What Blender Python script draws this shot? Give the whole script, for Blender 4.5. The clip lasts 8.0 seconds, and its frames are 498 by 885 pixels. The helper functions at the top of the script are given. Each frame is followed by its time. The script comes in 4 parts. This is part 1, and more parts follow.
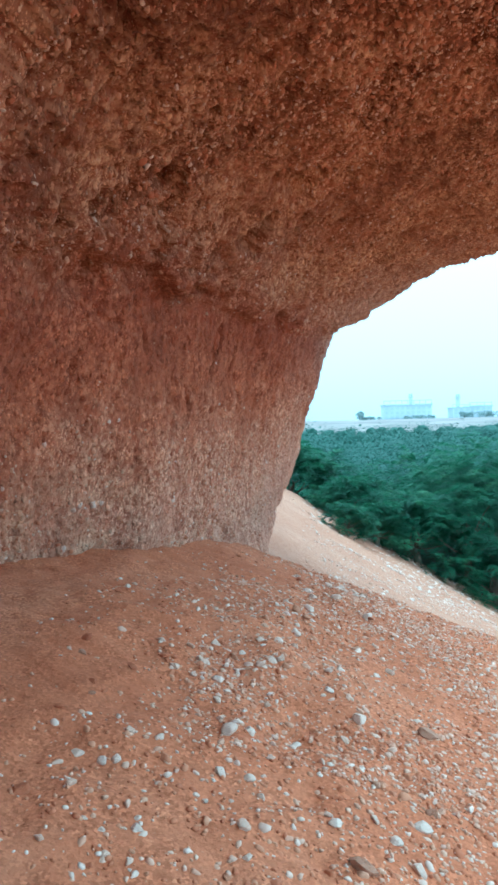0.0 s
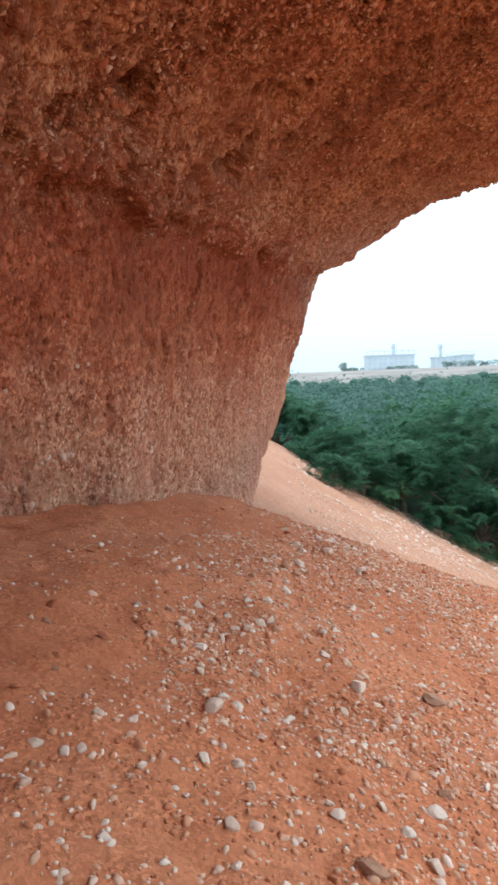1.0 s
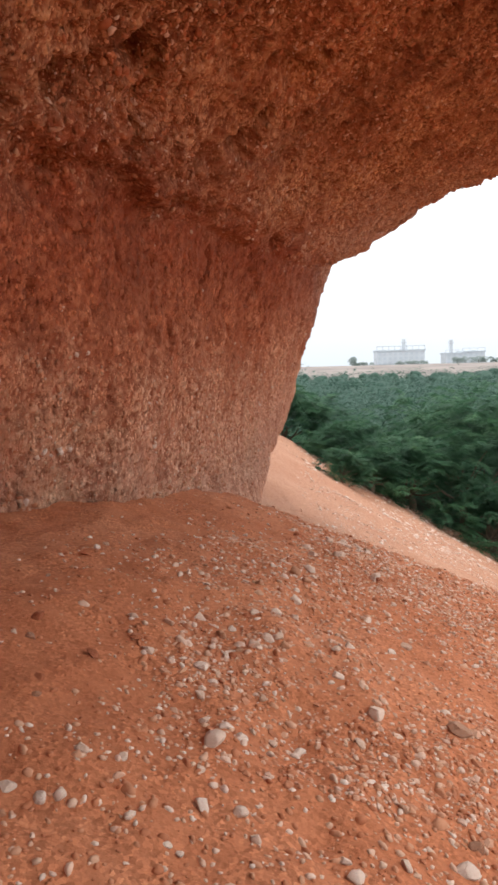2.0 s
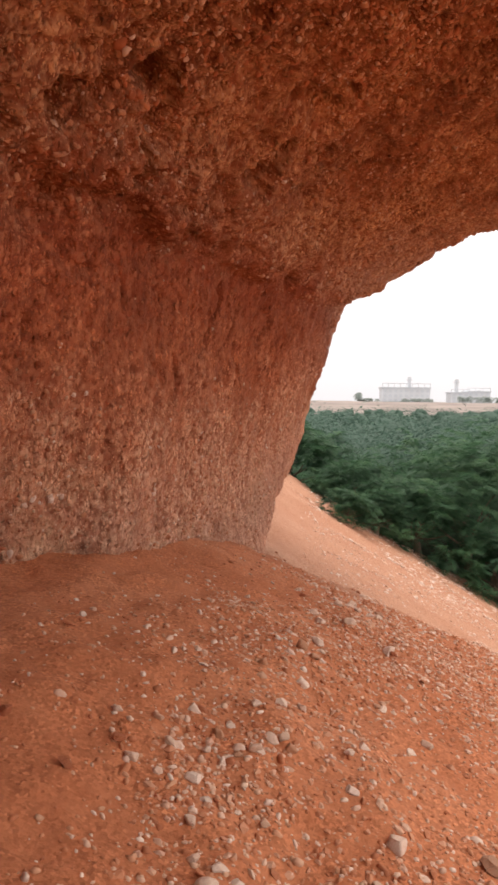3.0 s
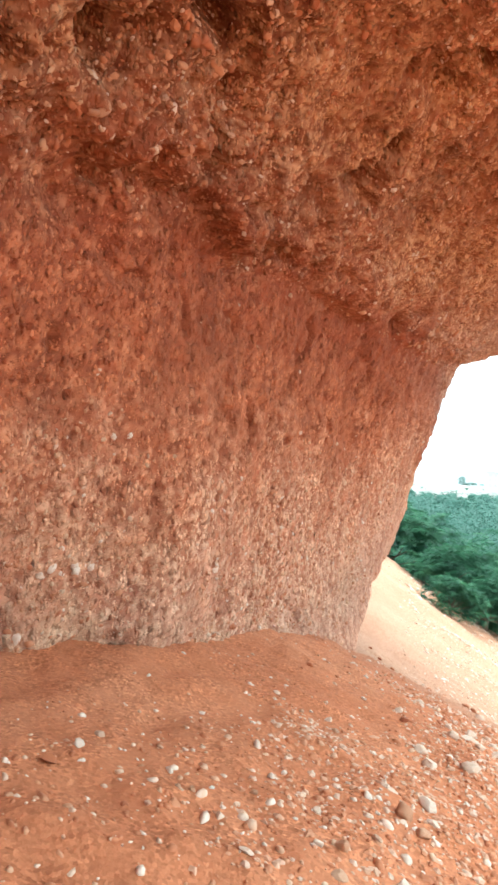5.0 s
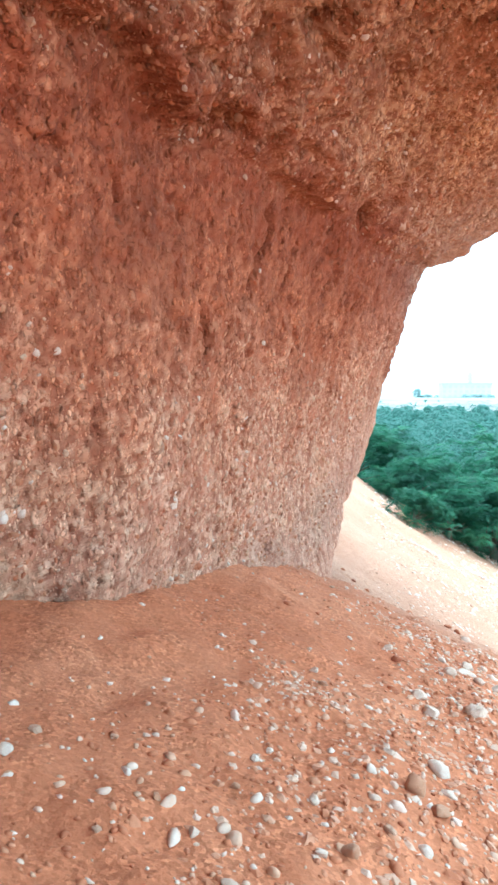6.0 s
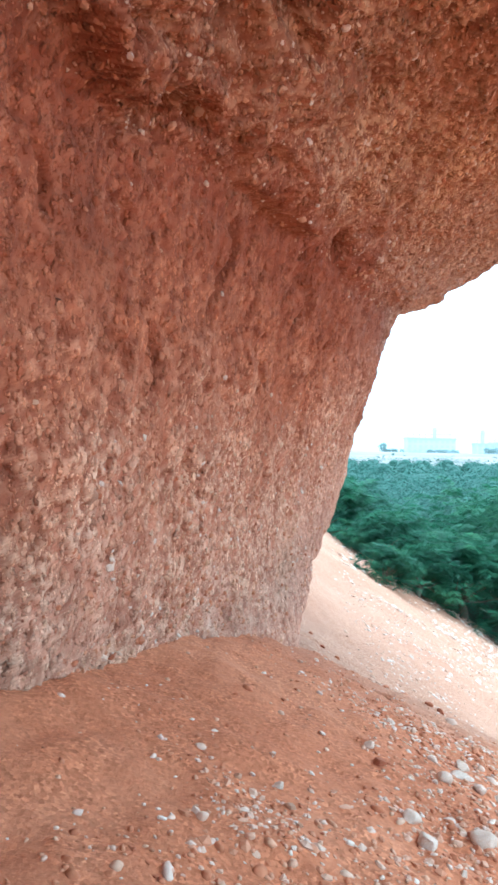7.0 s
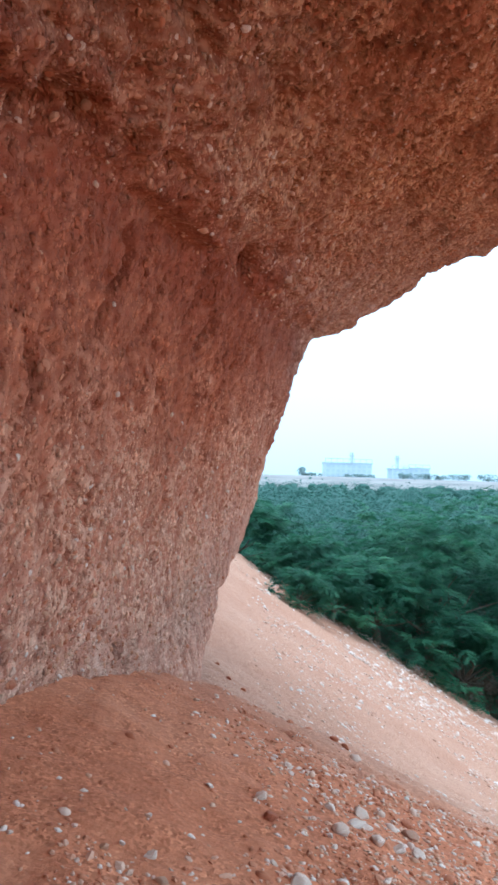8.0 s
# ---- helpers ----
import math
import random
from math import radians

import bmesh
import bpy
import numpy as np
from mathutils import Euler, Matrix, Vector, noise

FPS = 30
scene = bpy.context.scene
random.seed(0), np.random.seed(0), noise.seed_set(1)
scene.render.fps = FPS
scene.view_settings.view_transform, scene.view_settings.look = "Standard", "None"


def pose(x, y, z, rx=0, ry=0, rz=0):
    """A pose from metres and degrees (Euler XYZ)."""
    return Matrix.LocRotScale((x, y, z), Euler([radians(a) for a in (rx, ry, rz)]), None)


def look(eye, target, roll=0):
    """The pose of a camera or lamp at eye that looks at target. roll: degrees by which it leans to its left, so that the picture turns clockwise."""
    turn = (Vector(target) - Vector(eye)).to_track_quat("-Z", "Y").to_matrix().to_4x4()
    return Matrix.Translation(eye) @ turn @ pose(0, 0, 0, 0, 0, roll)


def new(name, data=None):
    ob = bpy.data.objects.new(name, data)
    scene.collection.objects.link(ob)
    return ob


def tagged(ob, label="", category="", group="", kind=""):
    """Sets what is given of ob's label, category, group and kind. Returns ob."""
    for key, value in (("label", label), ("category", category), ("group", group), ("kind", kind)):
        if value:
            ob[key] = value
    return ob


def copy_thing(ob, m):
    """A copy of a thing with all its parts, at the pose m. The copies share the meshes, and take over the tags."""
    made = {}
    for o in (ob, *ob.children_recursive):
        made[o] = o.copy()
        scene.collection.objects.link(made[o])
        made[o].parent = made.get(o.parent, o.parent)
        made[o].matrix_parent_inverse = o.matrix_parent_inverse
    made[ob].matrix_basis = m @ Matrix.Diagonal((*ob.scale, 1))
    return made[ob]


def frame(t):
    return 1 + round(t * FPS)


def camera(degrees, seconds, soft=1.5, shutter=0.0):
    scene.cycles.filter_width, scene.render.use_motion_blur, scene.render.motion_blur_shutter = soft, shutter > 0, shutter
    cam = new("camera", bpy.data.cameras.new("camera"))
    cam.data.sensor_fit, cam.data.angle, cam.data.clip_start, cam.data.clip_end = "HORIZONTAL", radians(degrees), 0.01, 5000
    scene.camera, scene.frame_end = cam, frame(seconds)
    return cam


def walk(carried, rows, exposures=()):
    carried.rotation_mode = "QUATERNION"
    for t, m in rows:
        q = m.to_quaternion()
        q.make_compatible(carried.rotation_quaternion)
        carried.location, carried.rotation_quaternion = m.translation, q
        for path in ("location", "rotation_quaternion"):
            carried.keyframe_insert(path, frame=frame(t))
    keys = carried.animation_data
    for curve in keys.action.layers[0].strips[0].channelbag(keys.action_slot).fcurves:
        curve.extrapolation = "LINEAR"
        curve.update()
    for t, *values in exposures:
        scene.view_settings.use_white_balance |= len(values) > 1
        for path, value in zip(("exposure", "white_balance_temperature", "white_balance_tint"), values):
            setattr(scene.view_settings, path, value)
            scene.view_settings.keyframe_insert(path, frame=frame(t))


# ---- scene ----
cam = camera(38.9, 8.0, soft=2.9)
PATH = [
    (0, (0.152, 0.238, 1.218), (0.074, 2.236, 1.161), -1.4),
    (0.5, (0.165, 0.432, 1.161), (0.072, 2.426, 1.044), -1.1),
    (1, (0.142, 0.596, 1.153), (0.106, 2.586, 0.962), -2.3),
    (1.5, (0.126, 0.73, 1.137), (0.124, 2.712, 0.865), -2.5),
    (1.7, (0.141, 0.771, 1.139), (0.08, 2.757, 0.914), -2.7),
    (2.8, (0.091, 1.132, 1.21), (0.105, 3.123, 1.02), 1.9),
    (3, (0.097, 1.182, 1.234), (0.029, 3.177, 1.112), 0.8),
    (3.5, (0.127, 1.37, 1.163), (0.018, 3.366, 1.243), 1.4),
    (4, (0.12, 1.537, 1.146), (-0.177, 3.514, 1.168), 1.7),
    (4.2, (0.116, 1.629, 1.2), (-0.197, 3.595, 1.386), 3.0),
    (5.3, (0.087, 2.253, 1.077), (-0.266, 4.221, 1.128), 2.9),
    (5.5, (0.062, 2.352, 1.055), (-0.228, 4.33, 1.085), 2.3),
    (6, (0.016, 2.578, 1.105), (-0.211, 4.561, 0.976), 0.2),
    (6.5, (0.027, 2.836, 1.077), (-0.218, 4.818, 1.192), -0.1),
    (7, (0.002, 3.071, 1.067), (-0.135, 5.066, 1.084), 1.3),
    (7.5, (0.011, 3.157, 1.1), (0.052, 5.156, 1.127), 1.6),
    (8, (0.098, 3.264, 1.071), (0.184, 5.26, 1.159), 1.9),
]
EXPOSURES = [(0.0, 0.68, 4250, -20), (0.5, 0.62, 4700, -10), (1.0, 0.47, 5600, 2), (1.5, 0.36, 6100, 9), (3.0, 0.26, 7500, 23), (3.5, 0.30, 7900, 28), (4.0, 0.60, 8600, 32),
             (4.2, 0.8, 8300, 28), (5.3, 1.57, 4900, -16), (6.0, 1.52, 4600, -16), (6.5, 1.36, 4550, -14), (7.0, 1.26, 4550, -12), (7.5, 0.80, 4600, -6), (8.0, 0.60, 4650, -4)]
walk(cam, [(t, look(eye, target, roll)) for t, eye, target, roll in PATH], EXPOSURES)

# ---- daylight: a bright hazy sky and a weak veiled sun ----
SUN_ELEVATION, SUN_TURN = 58.0, 60.0
world = bpy.data.worlds.new("hazy_sky")
scene.world = world
world.use_nodes = True
wn, wl = world.node_tree.nodes, world.node_tree.links
sky = wn.new("ShaderNodeTexSky")
sky.sky_type, sky.sun_disc = "NISHITA", False
sky.sun_elevation, sky.sun_rotation = radians(SUN_ELEVATION), radians(SUN_TURN)
sky.air_density, sky.dust_density, sky.ozone_density = 1.0, 6.0, 1.0
haze = wn.new("ShaderNodeMix")
haze.data_type, haze.blend_type = "RGBA", "MIX"
haze.inputs[0].default_value = 0.8
veil = wn.new("ShaderNodeMix")
veil.data_type = "RGBA"
veil.inputs[6].default_value, veil.inputs[7].default_value = (6.4, 7.25, 7.8, 1), (17.5, 17.8, 18.0, 1)
heading, rising = wn.new("ShaderNodeTexCoord"), wn.new("ShaderNodeSeparateXYZ")
wl.new(heading.outputs["Generated"], rising.inputs[0])
wl.new(rising.outputs["Z"], veil.inputs[0])
wl.new(veil.outputs[2], haze.inputs[7])
wl.new(sky.outputs[0], haze.inputs[6])
wl.new(haze.outputs[2], wn["Background"].inputs[0])
wn["Background"].inputs[1].default_value = 0.14

sun = new("sun", bpy.data.lights.new("sun", "SUN"))
sun.data.energy, sun.data.angle, sun.data.color = 0.35, radians(30), (1.0, 0.94, 0.86)
sun.matrix_world = look((0, 0, 0), (-math.sin(radians(SUN_TURN)) * math.cos(radians(SUN_ELEVATION)),
                                    -math.cos(radians(SUN_TURN)) * math.cos(radians(SUN_ELEVATION)), -math.sin(radians(SUN_ELEVATION))))


# ---- materials ----
class Shader:
    """A small writer of node materials in object space."""

    def __init__(self, name, rough=0.9):
        self.mat = bpy.data.materials.new(name)
        self.mat.use_nodes = True
        self.nodes, self.links = self.mat.node_tree.nodes, self.mat.node_tree.links
        self.bsdf = self.nodes["Principled BSDF"]
        self.bsdf.inputs["Roughness"].default_value = rough
        self.bsdf.inputs["Specular IOR Level"].default_value = 0.25
        self.place = self.nodes.new("ShaderNodeTexCoord").outputs["Object"]

    def put(self, socket, value):
        if isinstance(value, bpy.types.NodeSocket):
            self.links.new(value, socket)
        else:
            socket.default_value = value

    def stretch(self, scale):
        n = self.nodes.new("ShaderNodeMapping")
        self.links.new(self.place, n.inputs["Vector"])
        n.inputs["Scale"].default_value = scale
        return n.outputs[0]

    def noise(self, scale, detail=4.0, rough=0.6, where=None):
        n = self.nodes.new("ShaderNodeTexNoise")
        self.links.new(where or self.place, n.inputs["Vector"])
        n.inputs["Scale"].default_value, n.inputs["Detail"].default_value, n.inputs["Roughness"].default_value = scale, detail, rough
        return n.outputs["Fac"]

    def cells(self, scale, output="Distance", feature="F1", where=None):
        n = self.nodes.new("ShaderNodeTexVoronoi")
        n.feature = feature
        self.links.new(where or self.place, n.inputs["Vector"])
        n.inputs["Scale"].default_value = scale
        return n.outputs[output]

    def ramp(self, fac, *stops):
        n = self.nodes.new("ShaderNodeValToRGB")
        self.put(n.inputs[0], fac)
        while len(n.color_ramp.elements) < len(stops):
            n.color_ramp.elements.new(0.5)
        for e, (at, c) in zip(n.color_ramp.elements, stops):
            e.position, e.color = at, (*c, 1) if len(c) == 3 else c
        return n.outputs[0]

    def grey(self, fac, a, b, lo=0.0, hi=1.0):
        n = self.nodes.new("ShaderNodeMapRange")
        self.put(n.inputs[0], fac)
        for k, v in zip((1, 2, 3, 4), (a, b, lo, hi)):
            n.inputs[k].default_value = v
        return n.outputs[0]

    def mix(self, fac, a, b, blend="MIX"):
        n = self.nodes.new("ShaderNodeMix")
        n.data_type, n.blend_type = "RGBA", blend
        for k, v in ((0, fac), (6, a), (7, b)):
            self.put(n.inputs[k], (*v, 1) if isinstance(v, tuple) and len(v) == 3 else v)
        return n.outputs[2]

    def sums(self, a, b, op="ADD"):
        n = self.nodes.new("ShaderNodeMath")
        n.operation = op
        self.put(n.inputs[0], a), self.put(n.inputs[1], b)
        return n.outputs[0]

    def height(self):
        n = self.nodes.new("ShaderNodeSeparateXYZ")
        self.links.new(self.place, n.inputs[0])
        return n.outputs["Z"]

    def island(self):
        return self.nodes.new("ShaderNodeNewGeometry").outputs["Random Per Island"]

    def each(self):
        return self.nodes.new("ShaderNodeObjectInfo").outputs["Random"]

    def bump(self, value, depth, strength=1.0, under=None):
        n = self.nodes.new("ShaderNodeBump")
        n.inputs["Strength"].default_value, n.inputs["Distance"].default_value = strength, depth
        self.put(n.inputs["Height"], value)
        if under:
            self.links.new(under, n.inputs["Normal"])
        return n.outputs[0]

    def done(self, colour, normal=None):
        self.put(self.bsdf.inputs["Base Color"], (*colour, 1) if isinstance(colour, tuple) else colour)
        if normal:
            self.links.new(normal, self.bsdf.inputs["Normal"])
        return self.mat


def rock_material():
    s = Shader("red_conglomerate", 0.93)
    z = s.height()
    wave = s.noise(0.9, 3)
    along = s.nodes.new("ShaderNodeSeparateXYZ")
    s.links.new(s.place, along.inputs[0])
    # the pale foot bed thickens towards the open end and breaks up into red patches farther in
    # the rise at the open end also paints the glare there into the colour
    tilt = s.sums(s.grey(along.outputs["Y"], 3.5, 9.5, 0.30, -0.48), s.grey(s.noise(2.6, 5, 0.6), 0.36, 0.64, -0.22, 0.26))
    tilt = s.sums(tilt, s.grey(z, 1.0, 2.2, 1.0, 0.0), "MULTIPLY")
    bed = s.grey(s.sums(s.sums(z, s.grey(wave, 0.3, 0.7, -0.22, 0.22)), tilt), 0.0, 4.0)
    # beds: pale gritty foot, smooth red mudstone band, brown-orange conglomerate roof
    matrix = s.ramp(bed, (0.0, (0.58, 0.30, 0.20)), (0.235, (0.52, 0.205, 0.112)), (0.36, (0.420, 0.148, 0.074)),
                    (0.5, (0.335, 0.100, 0.049)), (0.62, (0.34, 0.128, 0.062)), (0.8, (0.36, 0.142, 0.068)))
    crumbs = s.ramp(bed, (0.0, (0.68, 0.44, 0.32)), (0.24, (0.68, 0.41, 0.27)), (0.375, (0.580, 0.235, 0.120)),
                    (0.5, (0.500, 0.190, 0.098)), (0.585, (0.64, 0.40, 0.25)), (0.68, (0.61, 0.37, 0.21)), (0.85, (0.56, 0.32, 0.17)))
    # the rock pales towards the brow: glare from outside painted into its colour
    brow_light = s.sums(s.grey(s.sums(along.outputs["Y"], s.grey(s.noise(1.9, 5), 0.3, 0.7, -0.8, 0.8)), 7.2, 10.0, 0.0, 0.75), s.grey(z, 1.2, 2.2), "MULTIPLY")
    matrix = s.mix(brow_light, matrix, (0.47, 0.28, 0.21))
    crumbs = s.mix(brow_light, crumbs, (0.66, 0.50, 0.42))
    amount = s.ramp(bed, (0.0, (0.68,) * 3), (0.12, (0.85,) * 3), (0.25, (0.9,) * 3), (0.38, (0.72,) * 3), (0.47, (0.42,) * 3), (0.52, (0.42,) * 3), (0.58, (0.85,) * 3), (1.0, (0.9,) * 3))
    # farther in the smooth band gives way to gritty rock
    amount = s.sums(amount, s.grey(along.outputs["Y"], 5.0, 6.3, 0.8, 0.0), "MAXIMUM")
    streak = s.noise(3.0, 6, 0.7, s.stretch((4, 4, 1.0)))
    matrix = s.mix(s.grey(streak, 0.36, 0.66), matrix, s.mix(0.7, matrix, (0.13, 0.034, 0.017)))
    rise = s.nodes.new("ShaderNodeAttribute")
    rise.attribute_name = "rise"
    grain = s.nodes.new("ShaderNodeAttribute")
    grain.attribute_name = "grain"
    tone = s.ramp(grain.outputs["Fac"], (0.0, (0.50, 0.40, 0.36)), (0.4, (0.8, 0.74, 0.70)), (0.8, (1.05, 1.05, 1.03)), (1.0, (1.2, 1.3, 1.34)))
    patch = s.grey(s.noise(1.7, 6, 0.62), 0.38, 0.60, 0.22, 1.0)
    covered = s.sums(amount, patch, "MULTIPLY")
    colour = s.mix(s.sums(s.grey(rise.outputs["Fac"], 0.35, 0.75), covered, "MULTIPLY"), matrix, s.mix(1.0, crumbs, tone, "MULTIPLY"))
    # chips of three sizes, ragged in outline, longer up and down than across
    warp = s.nodes.new("ShaderNodeTexNoise")
    s.links.new(s.place, warp.inputs["Vector"])
    warp.inputs["Scale"].default_value, warp.inputs["Detail"].default_value = 55, 3
    bent_place = s.nodes.new("ShaderNodeVectorMath")
    bent_place.operation = "MULTIPLY_ADD"
    s.links.new(warp.outputs["Color"], bent_place.inputs[0])
    bent_place.inputs[1].default_value = (0.016, 0.016, 0.016)
    s.links.new(s.stretch((1, 1, 0.6)), bent_place.inputs[2])
    chip_place = bent_place.outputs[0]
    n = s.bump(s.noise(60, 5, 0.7), 0.014, 0.5)
    n = s.bump(streak, 0.03, 0.35, n)
    for scale, keep, radius, depth in ((100, 0.60, 0.40, 0.012), (52, 0.60, 0.42, 0.026), (28, 0.26, 0.40, 0.04)):
        far_from = s.cells(scale, where=chip_place)
        luck = s.nodes.new("ShaderNodeSeparateColor")
        s.links.new(s.cells(scale, "Color", where=chip_place), luck.inputs[0])
        mask = s.sums(s.grey(far_from, radius + 0.07, radius - 0.05), s.grey(luck.outputs[0], 1 - keep, 1.03 - keep), "MULTIPLY")
        shade = s.ramp(luck.outputs[1], (0.0, (0.40, 0.22, 0.16)), (0.3, (0.74, 0.54, 0.46)), (0.65, (1.10, 0.99, 0.93)), (1.0, (1.48, 1.52, 1.48)))
        colour = s.mix(s.sums(mask, covered, "MULTIPLY"), colour, s.mix(1.0, crumbs, shade, "MULTIPLY"))
        n = s.bump(s.sums(mask, s.grey(far_from, 0.0, 0.6, 1.0, 0.35), "MULTIPLY"), depth, 0.72, n)
    stain = s.sums(s.grey(s.noise(1.3, 5, 0.6), 0.55, 0.68, 0, 0.3), s.ramp(bed, (0.0, (0.3,) * 3), (0.15, (1,) * 3), (0.24, (1,) * 3), (0.33, (0,) * 3)), "MULTIPLY")
    colour = s.mix(stain, colour, (0.60, 0.42, 0.27))
    colour = s.mix(1.0, colour, (1.01, 0.99, 0.975), "MULTIPLY")
    # dark reddish patches in the roof, strengthened farther in to paint its shade
    shade_patches = s.sums(s.sums(s.grey(s.noise(1.5, 6, 0.65), 0.42, 0.58, 0.0, 0.70), s.grey(z, 1.9, 2.4), "MULTIPLY"), s.grey(along.outputs["Y"], 4.6, 6.6, 1.0, 0.2), "MULTIPLY")
    colour = s.mix(shade_patches, colour, s.mix(1.0, colour, (0.42, 0.30, 0.26), "MULTIPLY"))
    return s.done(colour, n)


def sand_material():
    s = Shader("red_sand", 0.95)
    broad = s.noise(0.8, 5)
    colour = s.ramp(broad, (0.3, (0.425, 0.144, 0.064)), (0.5, (0.495, 0.186, 0.088)), (0.7, (0.545, 0.235, 0.124)))
    # the open talus outside is paler and sandier
    n = s.nodes.new("ShaderNodeSeparateXYZ")
    s.links.new(s.place, n.inputs[0])
    out = s.sums(s.sums(n.outputs["X"], 0.55, "MULTIPLY"), n.outputs["Y"])
    out = s.sums(out, s.grey(s.noise(1.6, 5), 0.3, 0.7, -0.35, 0.35))
    colour = s.mix(s.grey(out, 6.3, 8.3), colour, s.ramp(broad, (0.3, (0.37, 0.178, 0.106)), (0.7, (0.43, 0.235, 0.150))))
    speck = s.cells(95, "Color")
    colour = s.mix(s.grey(s.noise(7, 4), 0.38, 0.6, 0.3, 0.95), colour,
                   s.mix(1.0, colour, s.ramp(speck, (0.0, (0.52, 0.46, 0.42)), (0.55, (1, 0.98, 0.96)), (0.85, (1.3, 1.35, 1.35)), (1.0, (1.55, 1.8, 1.9))), "MULTIPLY"))
    scrub = s.mix(s.grey(s.noise(0.05, 4), 0.45, 0.6), (0.055, 0.060, 0.032), (0.030, 0.042, 0.020))
    far = s.grey(s.sums(n.outputs["Y"], s.grey(s.noise(1.1, 4), 0.3, 0.7, -0.5, 0.5)), 21.3, 22.3)
    colour = s.mix(far, colour, scrub)
    colour = s.mix(s.grey(n.outputs["Y"], 225, 245), colour, s.mix(s.grey(s.noise(0.03, 4), 0.4, 0.6), (0.20, 0.175, 0.155), (0.29, 0.255, 0.225)))
    b = s.bump(s.noise(120, 3, 0.6), 0.005, 0.6)
    b = s.bump(speck, 0.006, 0.4, b)
    b = s.bump(s.noise(22, 6, 0.65), 0.018, 0.6, b)
    return s.done(colour, b)


def pebble_material(name, stops, per_island, dust=(0.46, 0.18, 0.09), dusty=0.4):
    s = Shader(name, 0.8)
    base = s.ramp(s.island() if per_island else s.each(), *stops)
    fleck = s.noise(45, 5, 0.7)
    colour = s.mix(s.grey(fleck, 0.4, 0.75, 0, 0.45), base, s.mix(1.0, base, (0.6, 0.52, 0.46), "MULTIPLY"))
    colour = s.mix(s.grey(s.noise(14, 4), 0.35, 0.68, 0.0, dusty * 2), colour, dust)
    return s.done(colour, s.bump(fleck, 0.006, 0.5))


def leaf_material(name, lo, mid, hi, patches=0.8):
    s = Shader(name, 0.6)
    colour = s.ramp(s.sums(s.sums(s.island(), 0.2, "MULTIPLY"), s.grey(s.noise(patches, 4), 0.3, 0.7, 0.05, 0.75)), (0.2, lo), (0.55, mid), (0.9, hi))
    through_leaf, blend = s.nodes.new("ShaderNodeBsdfTranslucent"), s.nodes.new("ShaderNodeMixShader")
    s.links.new(colour, through_leaf.inputs["Color"])
    blend.inputs[0].default_value = 0.38
    s.links.new(s.bsdf.outputs[0], blend.inputs[1])
    s.links.new(through_leaf.outputs[0], blend.inputs[2])
    s.links.new(blend.outputs[0], s.nodes["Material Output"].inputs["Surface"])
    return s.done(colour)


def bark_material():
    s = Shader("grey_brown_bark", 0.9)
    ridges = s.noise(6, 5, 0.7, s.stretch((5, 5, 0.8)))
    return s.done(s.ramp(ridges, (0.3, (0.07, 0.05, 0.035)), (0.7, (0.22, 0.17, 0.12))), s.bump(ridges, 0.03, 0.6))


def wall_paint_material(name, tone):
    s = Shader(name, 0.8)
    stains = s.noise(0.15, 5)
    return s.done(s.mix(s.grey(stains, 0.4, 0.7, 0, 0.5), tone, tuple(0.8 * c for c in tone)))


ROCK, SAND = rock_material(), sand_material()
EMBEDDED = pebble_material("dusty_embedded_pebbles", ((0.0, (0.36, 0.13, 0.065)), (0.3, (0.48, 0.21, 0.11)), (0.55, (0.56, 0.30, 0.17)),
                           (0.85, (0.60, 0.42, 0.28)), (1.0, (0.74, 0.64, 0.54))), True, (0.44, 0.165, 0.08), 0.25)
SET_STONE = pebble_material("dusty_set_stone", ((0.0, (0.36, 0.14, 0.07)), (0.4, (0.50, 0.25, 0.14)), (0.75, (0.56, 0.34, 0.22)),
                            (1.0, (0.66, 0.50, 0.38))), False, (0.42, 0.155, 0.075), 0.3)
GRAVEL = pebble_material("mixed_gravel", ((0.0, (0.36, 0.125, 0.06)), (0.3, (0.50, 0.20, 0.10)), (0.5, (0.58, 0.35, 0.22)),
                         (0.7, (0.68, 0.51, 0.39)), (1.0, (0.79, 0.71, 0.62))), True, (0.48, 0.19, 0.09), 0.22)
DUSTY_GRAVEL = pebble_material("dusty_gravel", ((0.0, (0.40, 0.15, 0.075)), (0.35, (0.54, 0.26, 0.15)), (0.7, (0.62, 0.42, 0.30)), (1.0, (0.72, 0.60, 0.50))), True, (0.48, 0.19, 0.09), 0.3)
CRUMBS = pebble_material("tan_orange_crumbs", ((0.0, (0.40, 0.14, 0.07)), (0.35, (0.52, 0.22, 0.11)), (0.7, (0.62, 0.38, 0.24)), (1.0, (0.76, 0.60, 0.46))), True, (0.46, 0.18, 0.09), 0.25)
BANK_GRAVEL = pebble_material("pale_bank_gravel", ((0.0, (0.42, 0.22, 0.14)), (0.4, (0.54, 0.37, 0.27)), (1.0, (0.74, 0.67, 0.60))), True, (0.54, 0.30, 0.19), 0.2)
RED_CLOD = pebble_material("red_earth_clod", ((0.0, (0.30, 0.10, 0.05)), (1.0, (0.46, 0.17, 0.08))), False, (0.40, 0.13, 0.06), 0.3)
PALE_STONE = pebble_material("pale_limestone_pebble", ((0.0, (0.66, 0.51, 0.40)), (0.5, (0.75, 0.64, 0.54)), (1.0, (0.80, 0.72, 0.63))), False, (0.54, 0.28, 0.16), 0.28)
